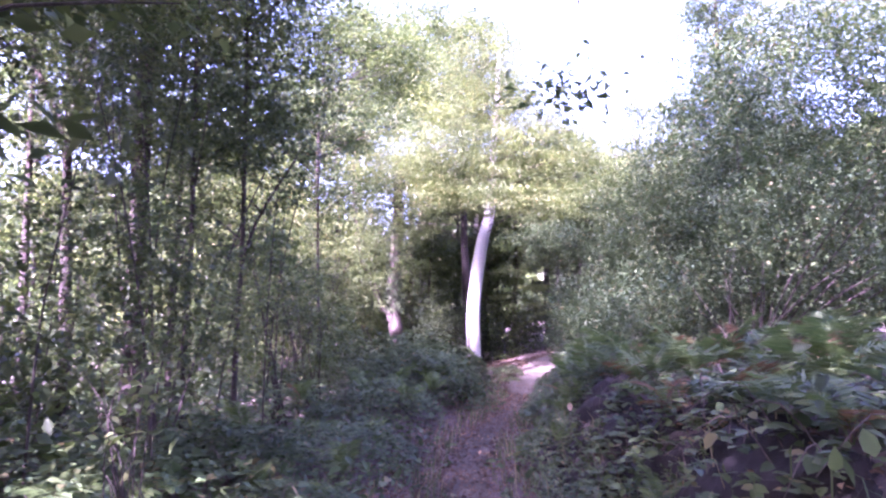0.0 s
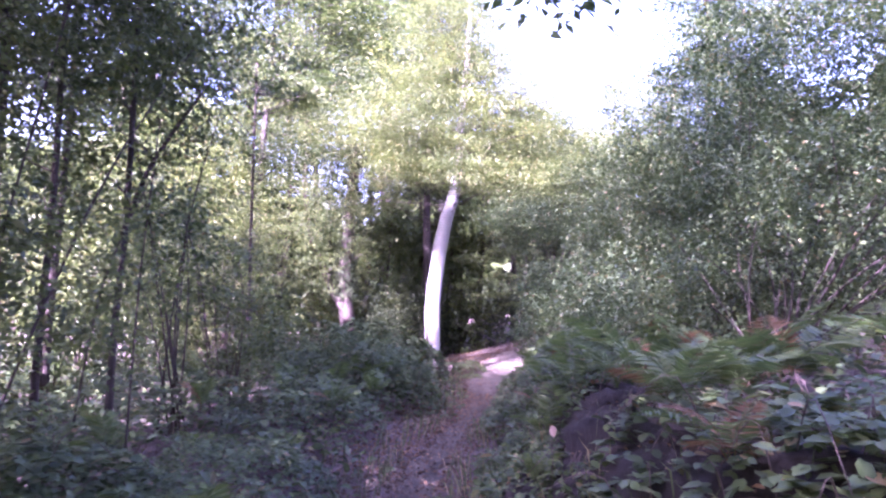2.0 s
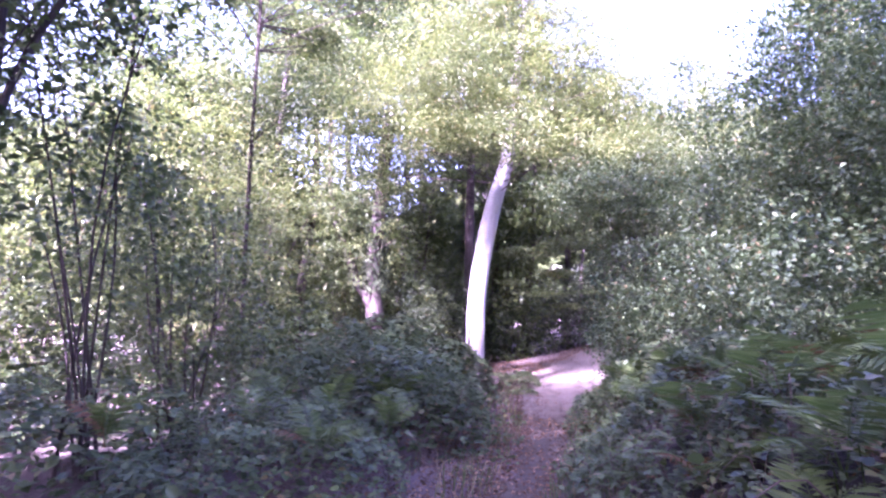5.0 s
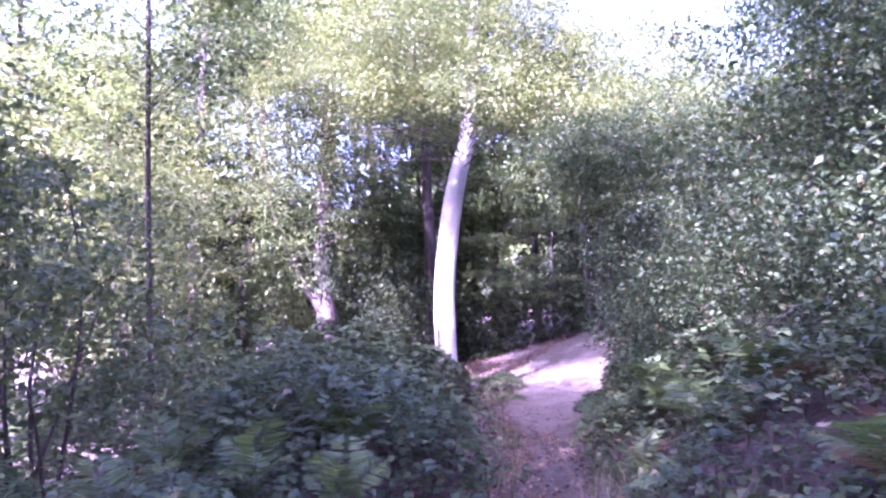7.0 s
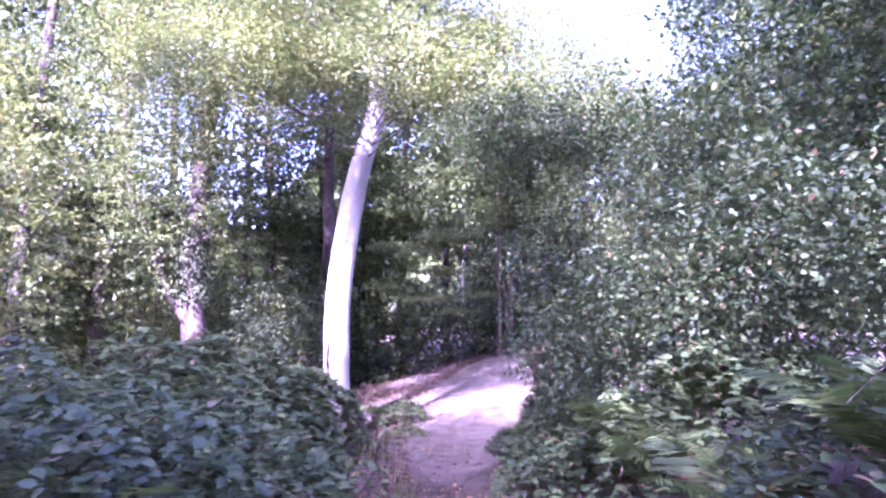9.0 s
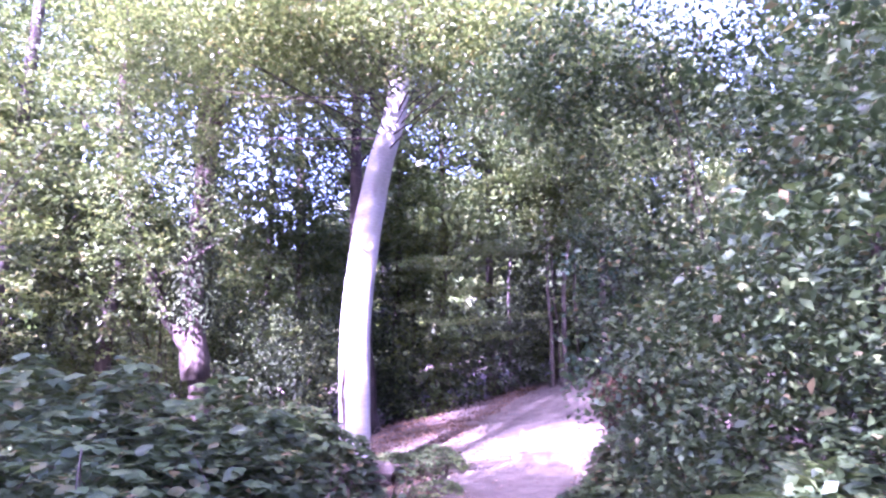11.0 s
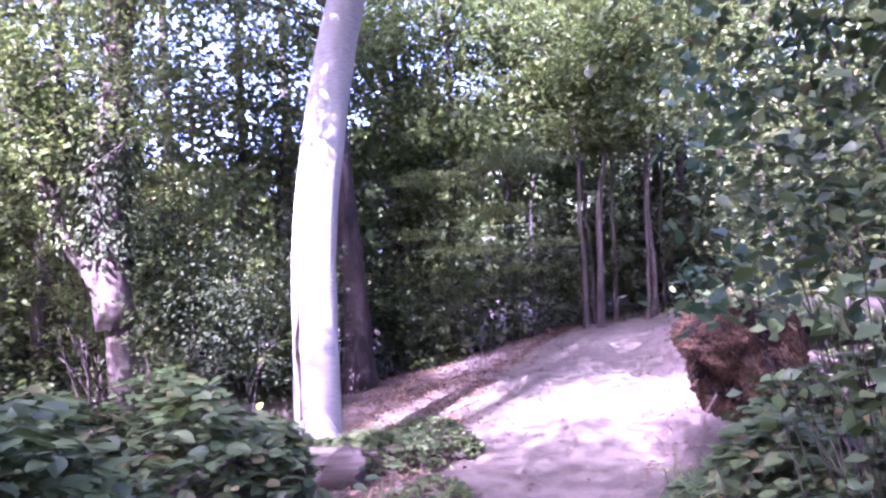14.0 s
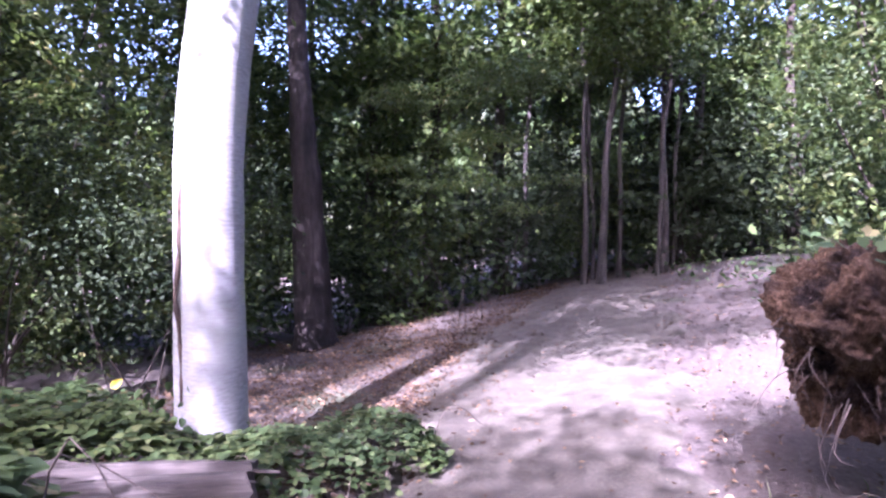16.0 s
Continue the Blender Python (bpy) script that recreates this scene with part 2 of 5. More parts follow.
def smooth_line(points, n):
    """A soft curve of n points through the given ones."""
    p = np.array(points, float)
    t = np.linspace(0, len(p) - 1, n)
    out = []
    for v in t:
        i = min(int(v), len(p) - 2)
        u = v - i
        a, b, c, d = p[max(i - 1, 0)], p[i], p[i + 1], p[min(i + 2, len(p) - 1)]
        out.append(tuple(0.5 * (2 * b + (c - a) * u + (2 * a - 5 * b + 4 * c - d) * u * u + (3 * b - a - 3 * c + d) * u ** 3)))
    return out


def leaves(centres, ways, normals, sizes, width=0.55, fold=0.12, shape=4):
    """Many folded leaves: arrays of stalk places, directions, normals and lengths."""
    n = len(centres)
    d = ways / (np.linalg.norm(ways, axis=1, keepdims=True) + 1e-9)
    s = np.cross(d, normals)
    s /= np.linalg.norm(s, axis=1, keepdims=True) + 1e-9
    u = np.cross(s, d)
    if shape == 4:
        prof = ((0, 0, 0), (0.45, 0.5, 1), (1, 0, 0), (0.45, -0.5, 1))
        tri = ((0, 2, 1), (0, 3, 2))
    elif shape == 10:
        prof = ((0, 0, 0), (0.10, 0.26, 0.7), (0.30, 0.46, 1), (0.58, 0.42, 0.9), (0.82, 0.20, 0.2), (1, 0, -1.2), (0.82, -0.20, 0.2), (0.58, -0.42, 0.9), (0.30, -0.46, 1), (0.10, -0.26, 0.7))
        tri = tuple((0, k + 1, k) for k in range(1, 9))
    elif shape == 13:
        prof = ((0.08, 0, 0), (-0.04, 0.22, 0.6), (0.14, 0.48, 1), (0.32, 0.38, 0.6), (0.56, 0.46, 0.8), (0.72, 0.25, 0.2), (1, 0, -1.2), (0.72, -0.25, 0.2), (0.56, -0.46, 0.8), (0.32, -0.38, 0.6), (0.14, -0.48, 1), (-0.04, -0.22, 0.6))
        tri = tuple((0, k + 1, k) for k in range(1, 11))
    else:
        prof = ((0, 0, 0), (0.22, 0.42, 1), (0.62, 0.40, 1), (1, 0, -1), (0.62, -0.40, 1), (0.22, -0.42, 1))
        tri = ((0, 2, 1), (0, 3, 2), (0, 4, 3), (0, 5, 4))
    L = sizes[:, None]
    v = np.stack([centres + d * L * a + s * L * width * b + u * L * fold * c for a, b, c in prof], axis=1)
    k = len(prof)
    f = np.concatenate([np.arange(n)[:, None] * k + np.array(t)[None, :] for t in tri])
    return v.reshape(-1, 3), f


def clumped(blobs, per_m3, per_clump, clump_r, leaf, flat, seed, hollow=0.35, droop=0.25, gap=0.0):
    """Leaves in small sprays that fill ellipsoids (x, y, z, rx, ry, rz), denser outwards. Returns leaf arrays and spray centres."""
    r = rng(seed)
    cc = []
    for bx, by, bz, rx, ry, rz in blobs:
        n = max(4, int(per_m3 * 4.19 * rx * ry * rz))
        q = r.normal(size=(n, 3))
        q /= np.linalg.norm(q, axis=1, keepdims=True)
        rad = (hollow ** 3 + (1 - hollow ** 3) * r.random(n)) ** (1 / 3)
        lumpy = 1 + 0.30 * np.sin(4 * q[:, 0] + bx) * np.sin(5 * q[:, 1] + by) + 0.20 * np.sin(9 * q[:, 2] + 7 * q[:, 0])
        q = q * (rad * lumpy)[:, None] * np.array((rx, ry, rz)) + np.array((bx, by, bz))
        if gap:
            keep = np.sin(2.1 * q[:, 0] + 1.3 * q[:, 2]) + np.sin(1.7 * q[:, 1] - 2.3 * q[:, 2] + 1) > gap * 2 - 2 + r.random(n)
            q = q[keep]
        cc.append(q)
    cc = np.concatenate(cc)
    m = len(cc)
    tilt = r.normal(scale=0.35, size=(m, 3)) + np.array((0, 0, 1))
    az = r.random(m) * 2 * np.pi
    out = np.stack([np.cos(az), np.sin(az), -droop * np.ones(m)], 1)
    k = per_clump
    c = np.repeat(cc, k, 0)
    o = np.repeat(out, k, 0)
    w = np.repeat(tilt, k, 0)
    along = (r.random(m * k) - 0.5) * 2
    across = r.normal(size=(m * k, 3))
    pos = c + o * (along * clump_r)[:, None] + across * np.array((clump_r * 0.5, clump_r * 0.5, clump_r * 0.5 * (1 - flat)))
    ways = o * 0.6 + r.normal(size=(m * k, 3)) * np.array((0.7, 0.7, 0.25)) - np.array((0, 0, droop))
    nor = w + r.normal(size=(m * k, 3)) * (0.25 + 0.6 * (1 - flat))
    size = leaf * (0.6 + 0.7 * r.random(m * k))
    return (pos, ways, nor, size), cc


def limbs(spine, tips, n, r0, seed, sides=5, rise=0.35):
    """Branches from a trunk's spine out to n of the tips."""
    r = rng(seed)
    sp = np.array(spine)
    pieces = []
    for t in tips[r.choice(len(tips), min(n, len(tips)), replace=False)]:
        flat_d = np.linalg.norm(sp[:, :2] - t[:2], axis=1)
        want = t[2] - rise * flat_d - 0.2
        i = int(np.argmin(np.abs(sp[:, 2] - want) + 0.2 * flat_d))
        a = sp[i]
        ln = np.linalg.norm(t - a)
        if ln < 0.2:
            continue
        mid = (a + t) / 2 + r.normal(size=3) * 0.09 * ln + np.array((0, 0, 0.07 * ln))
        q = r0 * (0.5 + 0.6 * r.random()) * min(1, ln / 2.0 + 0.2)
        pieces.append(tube(smooth_line([a, mid, t], 6), np.linspace(q, q * 0.18, 6), sides, 0.1, seed + i, False))
    return pieces


def empty(name, x, y, z=None, label="", category="", group="", kind=""):
    e = new(name)
    e.location = (x, y, float(gz(x, y)) if z is None else z)
    e.empty_display_size = 0.1
    return tagged(e, label, category, group, kind)


def under(ob, parent):
    """Hang a mesh made in world places under its thing."""
    ob.parent = parent
    ob.matrix_parent_inverse = Matrix.Translation(parent.location).inverted()
    return ob


def tree(name, base, spine, r0, r1, blobs, leaf_m, bark, label, category="tree", group="", seed=1, per_m3=6, per_clump=16, clump_r=0.28,
         leaf=0.08, flat=0.5, n_limbs=40, limb_r=0.03, forks=(), flare=1.5, sides=14, lump=0.05, gap=0.0, hollow=0.35, rise=0.35, main=6, limb_m=None, taper=1.0):
    """A tree: trunk along spine (world places), forks, limbs, and a crown of leaf sprays in blobs."""
    e = empty(name, base[0], base[1], label=label, category=category, group=group)
    line = smooth_line([(base[0], base[1], float(gz(*base)) - 0.15), *spine], 26)
    h = np.linspace(0, 1, 26)
    rad = (r0 + (r1 - r0) * h ** taper) * (1 + (flare - 1) * np.exp(-h * 26 / 1.6))
    v, f = tube(line, rad, sides, lump, seed)
    bole = under(mesh_object("trunk", v, f, bark, smooth=True), e)
    spines = list(line[4:])
    for fp, q0, q1 in forks:
        fl = smooth_line(fp, 12)
        v, f = tube(fl, np.linspace(q0, q1, 12), 8, lump, seed + 3)
        under(mesh_object("fork", v, f, bark, smooth=True), e)
        spines += fl
    if blobs:
        arr, cc = clumped(blobs, per_m3, per_clump, clump_r, leaf, flat, seed, gap=gap, hollow=hollow)
        v, f = leaves(*arr)
        under(mesh_object("crown", v, f, leaf_m), e)
        pieces = limbs(spines, cc, n_limbs, limb_r, seed + 5, rise=rise)
        for v, f in pieces[:main]:
            under(mesh_object("branch", v, f, limb_m or bark, smooth=True), e)
        if pieces[main:]:
            v, f = joined(pieces[main:])
            tagged(mesh_object("twig_spray", v, f, limb_m or bark, bole, smooth=True), kind="stuff")
    return e


def ivy(thing, spine, radius, n, seed, leaf_m, leaf=0.07):
    """Leaves that cling to a trunk."""
    r = rng(seed)
    line = np.array(smooth_line(spine, 60))
    c = line[r.integers(60, size=n)] + r.normal(scale=0.04, size=(n, 3))
    a = r.random(n) * 6.283
    out = np.stack([np.cos(a), np.sin(a), 0.2 * r.normal(size=n)], 1)
    pos = c + out * (radius * (0.9 + 0.8 * r.random(n) ** 2))[:, None]
    v, f = leaves(pos, np.stack([out[:, 0] * 0.4, out[:, 1] * 0.4, -np.ones(n)], 1) + r.normal(scale=0.4, size=(n, 3)), out + np.array((0, 0, 0.4)), leaf * (0.6 + 0.7 * r.random(n)), 0.75, 0.1, 6)
    bole = [o for o in thing.children if o.name.startswith("trunk")][0]
    mesh_object("ivy", v, f, leaf_m, bole, "clinging green ivy leaves")


def shrub(name, x, y, blobs, leaf_m, label, category="shrub", group="", seed=1, per_m3=14, per_clump=16, clump_r=0.2, leaf=0.06, flat=0.4, stems=9, stem_r=0.02, gap=0.0, hollow=0.3, main=6, shape=4, width=0.55):
    """A bush: several stems from one foot and leaf sprays in blobs."""
    e = empty(name, x, y, label=label, category=category, group=group)
    arr, cc = clumped(blobs, per_m3, per_clump, clump_r, leaf, flat, seed, gap=gap, hollow=hollow)
    v, f = leaves(*arr, width, 0.05 if shape in (10, 13) else 0.12, shape)
    under(mesh_object("leaves", v, f, leaf_m), e)
    r = rng(seed + 9)
    g = float(gz(x, y)) - 0.05
    pieces = []
    for t in cc[r.choice(len(cc), min(stems, len(cc)), replace=False)]:
        a = np.array((x + r.normal() * 0.12, y + r.normal() * 0.12, g))
        mid = (a * 0.5 + t * 0.5) + np.array((0, 0, 0.2)) + r.normal(size=3) * 0.1
        pieces.append(tube(smooth_line([a, mid, t], 8), np.linspace(stem_r, stem_r * 0.25, 8), 5, 0.1, seed, False))
    for v, f in pieces[:main]:
        under(mesh_object("stem", v, f, bark_brown, smooth=True), e)
    if pieces[main:]:
        v, f = joined(pieces[main:])
        tagged(under(mesh_object("twig_spray", v, f, bark_brown, smooth=True), e), kind="stuff")
    return e


# ---- ground ----
def build_ground():
    fx = np.concatenate([[-400, -150, -60], np.arange(-30, -5, 0.8), np.arange(-5, 9, 0.15), np.arange(9, 31, 0.8), [60, 150, 400]])
    fy = np.concatenate([[-400, -150, -60], np.arange(-20, -2, 0.8), np.arange(-2, 31, 0.18), np.arange(31, 56, 0.9), [90, 200, 500]])
    X, Y = np.meshgrid(fx, fy)
    r = rng(3)
    near = (np.abs(X) < 9) & (Y > -2) & (Y < 31)
    Z = gz(X, Y) + near * r.normal(scale=0.010, size=X.shape)
    v = np.stack([X, Y, Z], -1).reshape(-1, 3)
    w = len(fx)
    a = (np.arange(len(fy) - 1)[:, None] * w + np.arange(w - 1)[None, :]).ravel()
    ob = mesh_object("ground", v, np.stack([a, a + 1, a + w + 1, a + w], 1), floor_m, smooth=True)
    tagged(ob, "brown woodland soil with leaf litter and moss", "ground", kind="structure")
    # trodden path with tree shade in its colour, then the clearing in its sunlit tone
    def strip(name, y0, y1, lift, material, label, category, seed):
        ys = np.arange(y0, y1, 0.12)
        r = rng(seed)
        verts = []
        n = 17
        for i, y in enumerate(ys):
            w2 = float(np.interp(y, WIDE_Y, WIDE_W)) * min(1.0, 0.25 + i / 12, 0.25 + (len(ys) - 1 - i) / 12)
            l = -w2 * (1 + 0.14 * math.sin(3.1 * y) + 0.10 * math.sin(7.7 * y + 1)) + r.normal() * 0.03
            q = w2 * (1 + 0.14 * math.sin(2.6 * y + 2) + 0.10 * math.sin(8.3 * y)) + r.normal() * 0.03
            xs = path_x(y) + np.linspace(l, q, n)
            zz = gz(xs, y) + lift + r.normal(scale=0.006, size=n)
            zz[0] -= 0.05
            zz[-1] -= 0.05
            verts += [(x, y, z) for x, z in zip(xs, zz)]
        a = (np.arange(len(ys) - 1)[:, None] * n + np.arange(n - 1)[None, :]).ravel()
        ob = mesh_object(name, verts, np.stack([a, a + 1, a + n + 1, a + n], 1), material, smooth=True)
        tagged(ob, label, category, kind="structure")

    strip("path", -10, 17.4, 0.024, path_m, "narrow trodden footpath of brown soil, tree shade painted in", "path", 4)
    strip("clearing", 16.2, 30, 0.036, clearing_m, "trodden soil of a small clearing in a lighter sunlit tone", "clearing", 5)
    # bare face of the bank: dark soil, blackened further for shade under the overhang
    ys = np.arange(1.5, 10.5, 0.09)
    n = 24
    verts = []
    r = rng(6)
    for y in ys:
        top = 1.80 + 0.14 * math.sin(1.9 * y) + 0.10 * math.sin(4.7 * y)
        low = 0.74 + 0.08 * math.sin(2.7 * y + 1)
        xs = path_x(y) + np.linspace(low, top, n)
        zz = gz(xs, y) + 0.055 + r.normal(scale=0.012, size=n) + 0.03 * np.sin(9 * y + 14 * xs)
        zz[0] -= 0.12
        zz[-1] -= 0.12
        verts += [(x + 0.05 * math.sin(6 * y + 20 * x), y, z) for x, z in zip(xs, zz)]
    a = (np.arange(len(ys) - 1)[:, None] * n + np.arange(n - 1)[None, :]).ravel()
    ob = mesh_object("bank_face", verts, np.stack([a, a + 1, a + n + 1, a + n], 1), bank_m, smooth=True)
    tagged(ob, "bare dark earth bank beside the path, overhang shade painted in", "bank", kind="structure")


build_ground()


# ---- the pale beech by the clearing ----
def beech():
    spine = [(1.06, 21, 0.1), (1.06, 21, 1.2), (1.17, 21, 2.3), (1.29, 21, 3.1), (1.43, 20.98, 3.8), (1.66, 20.95, 4.7), (1.74, 20.9, 6.0), (1.9, 20.8, 8.0), (2.0, 20.8, 10.4)]
    skirt = [(1.3, 18.9, 4.75, 2.3, 1.3, 0.5), (-1.3, 19.9, 3.9, 1.0, 0.8, 0.4), (3.7, 19.0, 4.9, 1.5, 1.2, 0.45), (0.0, 18.8, 4.85, 1.3, 0.8, 0.3)]
    high = [(-0.35, 19.1, 5.3, 1.0, 0.7, 0.4), (-0.7, 18.7, 5.9, 1.1, 0.8, 0.45)]
    sprays = [(-1.9, 19.6, 3.4, 0.55, 0.4, 0.18), (2.6, 18.6, 4.2, 0.6, 0.5, 0.18), (4.6, 19.3, 4.3, 0.5, 0.4, 0.18), (0.6, 18.2, 4.45, 0.5, 0.4, 0.13), (-2.4, 20.2, 4.4, 0.7, 0.5, 0.25), (3.6, 18.4, 4.5, 0.6, 0.4, 0.15), (-0.9, 19.2, 4.4, 0.6, 0.4, 0.15), (5.2, 19.8, 5.2, 0.8, 0.6, 0.3)]
    blobs = skirt + skirt[:2] + skirt[3:] + 2 * sprays + high + high + [(-2.4, 21.4, 6.4, 1.4, 1.0, 0.8), (-1.2, 22.4, 5.9, 2.0, 1.4, 1.2), (4.6, 23.6, 7.4, 2.2, 1.8, 1.5), (-0.9, 20.5, 2.8, 0.32, 0.3, 0.12),
             (1.4, 19.6, 6.3, 3.1, 2.1, 1.2), (1.8, 20.3, 8.0, 2.9, 2.2, 1.3), (1.9, 20.6, 9.9, 2.0, 1.8, 1.1), (3.6, 22.6, 6.6, 2.4, 1.8, 1.6), (0.2, 22.6, 6.4, 2.2, 1.7, 1.5), (0.35, 19.5, 4.9, 0.4, 0.35, 0.6)]
    tree("beech_tree", (1.09, 21.0), spine, 0.235, 0.04, blobs, leaf_beech, bark_beech, "tall pale grey beech with smooth sunlit bending trunk", "tree", seed=11,
         per_m3=13, per_clump=52, clump_r=0.46, leaf=0.078, flat=0.95, n_limbs=130, limb_r=0.017, main=16, limb_m=bark_brown, flare=1.12, taper=3.0, sides=24, lump=0.02, rise=0.1)

    e = bpy.data.objects["beech_tree"]
    line = [(0.915, 20.815, z) if z > 0.3 else (0.905 - 0.04 * z, 20.81, z) for z in (0.85, 0.6, 0.35, 0.1, -0.15, -0.4, -0.65)]
    r = rng(14)
    line = [(x + r.normal() * 0.006, y, z) for x, y, z in line]
    v, f = tube(smooth_line(line, 20), [0.012 + 0.008 * math.sin(i) ** 2 for i in range(20)], 6, 0.3, 3)
    ivy(e, [(0.86, 20.9, -1.0), (0.84, 20.9, -0.8), (0.83, 20.92, -0.5)], 0.17, 130, 17, leaf_bramble, 0.075)
    bole = [o for o in e.children if o.name.startswith("trunk")][0]
    mesh_object("bark_seam", v, f, rotten_m, bole, "dark crack running down the bark")
    v, f = tube([(1.13, 20.86, 1.47), (1.13, 20.824, 1.47), (1.13, 20.816, 1.47)], (0.035, 0.026, 0.008), 10, 0.12, 4)
    mesh_object("knot", v, f, rotten_m, bole, "small dark knot in pale bark")


beech()

# ---- trees behind the beech and round the clearing ----
OAK_A = [(-1.75, 22.9, 0.3), (-2.3, 22.9, 1.35), (-2.75, 22.9, 2.35), (-3.15, 22.9, 3.3), (-3.4, 23, 5.0), (-3.5, 23.2, 7.5)]
OAK_B = [(-1.75, 22.9, 0.2), (-1.85, 22.95, 1.2), (-1.93, 23, 2.1), (-1.85, 23, 3.4), (-1.7, 23.1, 6.5)]
oak = tree("oak_tree", (-1.62, 22.95), OAK_A, 0.17, 0.05,
           [(-3.4, 22.6, 5.4, 1.9, 1.4, 1.3), (-4.2, 23, 7.6, 2.2, 1.8, 1.6), (-1.6, 23.3, 7.4, 1.9, 1.6, 1.6), (-2.4, 22.0, 3.9, 1.1, 0.6, 0.9), (-3.3, 22.2, 2.6, 0.7, 0.5, 0.8), (-1.6, 22.3, 2.9, 0.6, 0.4, 0.6), (-2.9, 22.2, 1.5, 0.5, 0.4, 0.5)] + 2 * [(-2.5, 22.2, 2.7, 0.9, 0.4, 0.7), (-1.5, 22.4, 3.9, 0.7, 0.5, 0.8), (-3.2, 22.3, 3.6, 0.7, 0.5, 0.7)],
           leaf_shrub, bark_red, "leaning reddish-brown tree with forked ivy-clad trunk", seed=21, per_m3=15, per_clump=26, clump_r=0.34, flat=0.8, leaf=0.085, n_limbs=60, limb_r=0.014, main=0, forks=[(OAK_B, 0.25, 0.17)], lump=0.16)
ivy(oak, OAK_A[1:], 0.17, 2200, 22, leaf_shrub)
ivy(oak, OAK_B[1:], 0.27, 3400, 23, leaf_dark)
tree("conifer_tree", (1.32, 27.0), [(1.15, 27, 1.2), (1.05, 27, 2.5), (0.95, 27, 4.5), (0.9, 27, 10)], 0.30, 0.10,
     [(0.6, 26.6, 7.0, 2.4, 2.0, 1.6), (0.8, 27.0, 9.0, 2.0, 2.0, 1.6)], leaf_wood, bark_shaded, "dark rough-barked tall tree in deep shade", seed=23, per_m3=8, leaf=0.11, n_limbs=50, sides=18, lump=0.1)
for k, (x, y, tx, r0) in enumerate(((6.77, 28, 0.30, 0.13), (6.5, 28.2, -0.05, 0.10), (8.1, 28, -0.1, 0.11), (7.4, 28.6, 0.05, 0.08), (5.6, 29.5, 0.1, 0.09), (6.95, 28.9, -0.2, 0.06), (7.75, 27.6, 0.25, 0.06), (8.6, 28.6, 0.15, 0.07))):
    tree("slender_tree", (x, y), [(x + 0.1 * tx + 0.03, y, 1.0), (x + 0.4 * tx - 0.03, y, 2.4), (x + 0.8 * tx + 0.02, y, 3.6), (x + tx - 0.03, y + 0.1, 4.8), (x + 1.6 * tx, y, 8.6)], 0.62 * r0, 0.03,
         [(x + 1.2 * tx, y - 0.2, 6.6, 1.5, 1.4, 1.9), (x + tx, y, 4.4, 1.0, 1.0, 0.8)], leaf_wood, bark_grey, "slender grey-barked woodland tree with dappled trunk", group="slender trees beyond the clearing",
         seed=30 + k, per_m3=22, per_clump=14, n_limbs=40, lump=0.1, leaf=0.12)

# ---- trees along the dim left side ----
LEFT = [(-6.25, 10.0, (-6.38, 10, 4.4), 0.13, [((-6.38, 10, 4.3), (-6.9, 10, 5.3), (-7.3, 10, 6.5)), ((-6.38, 10, 4.3), (-6.1, 10, 5.6), (-5.8, 10, 7.0))]),
        (-3.42, 10.0, (-3.36, 10, 2.8), 0.05, [((-3.4, 10, 2.0), (-3.1, 10, 2.9), (-2.5, 10, 3.9))]),
        (-4.1, 9.6, (-4.05, 9.6, 3.0), 0.05, []), (-7.1, 10.2, (-7.15, 10.2, 3.7), 0.10, []), (-5.6, 12.4, (-5.5, 12.4, 4.0), 0.08, []), 
        (-3.3, 16.0, (-3.35, 16, 2.6), 0.045, []), (-5.4, 6.3, (-5.3, 6.4, 3.2), 0.07, [])]
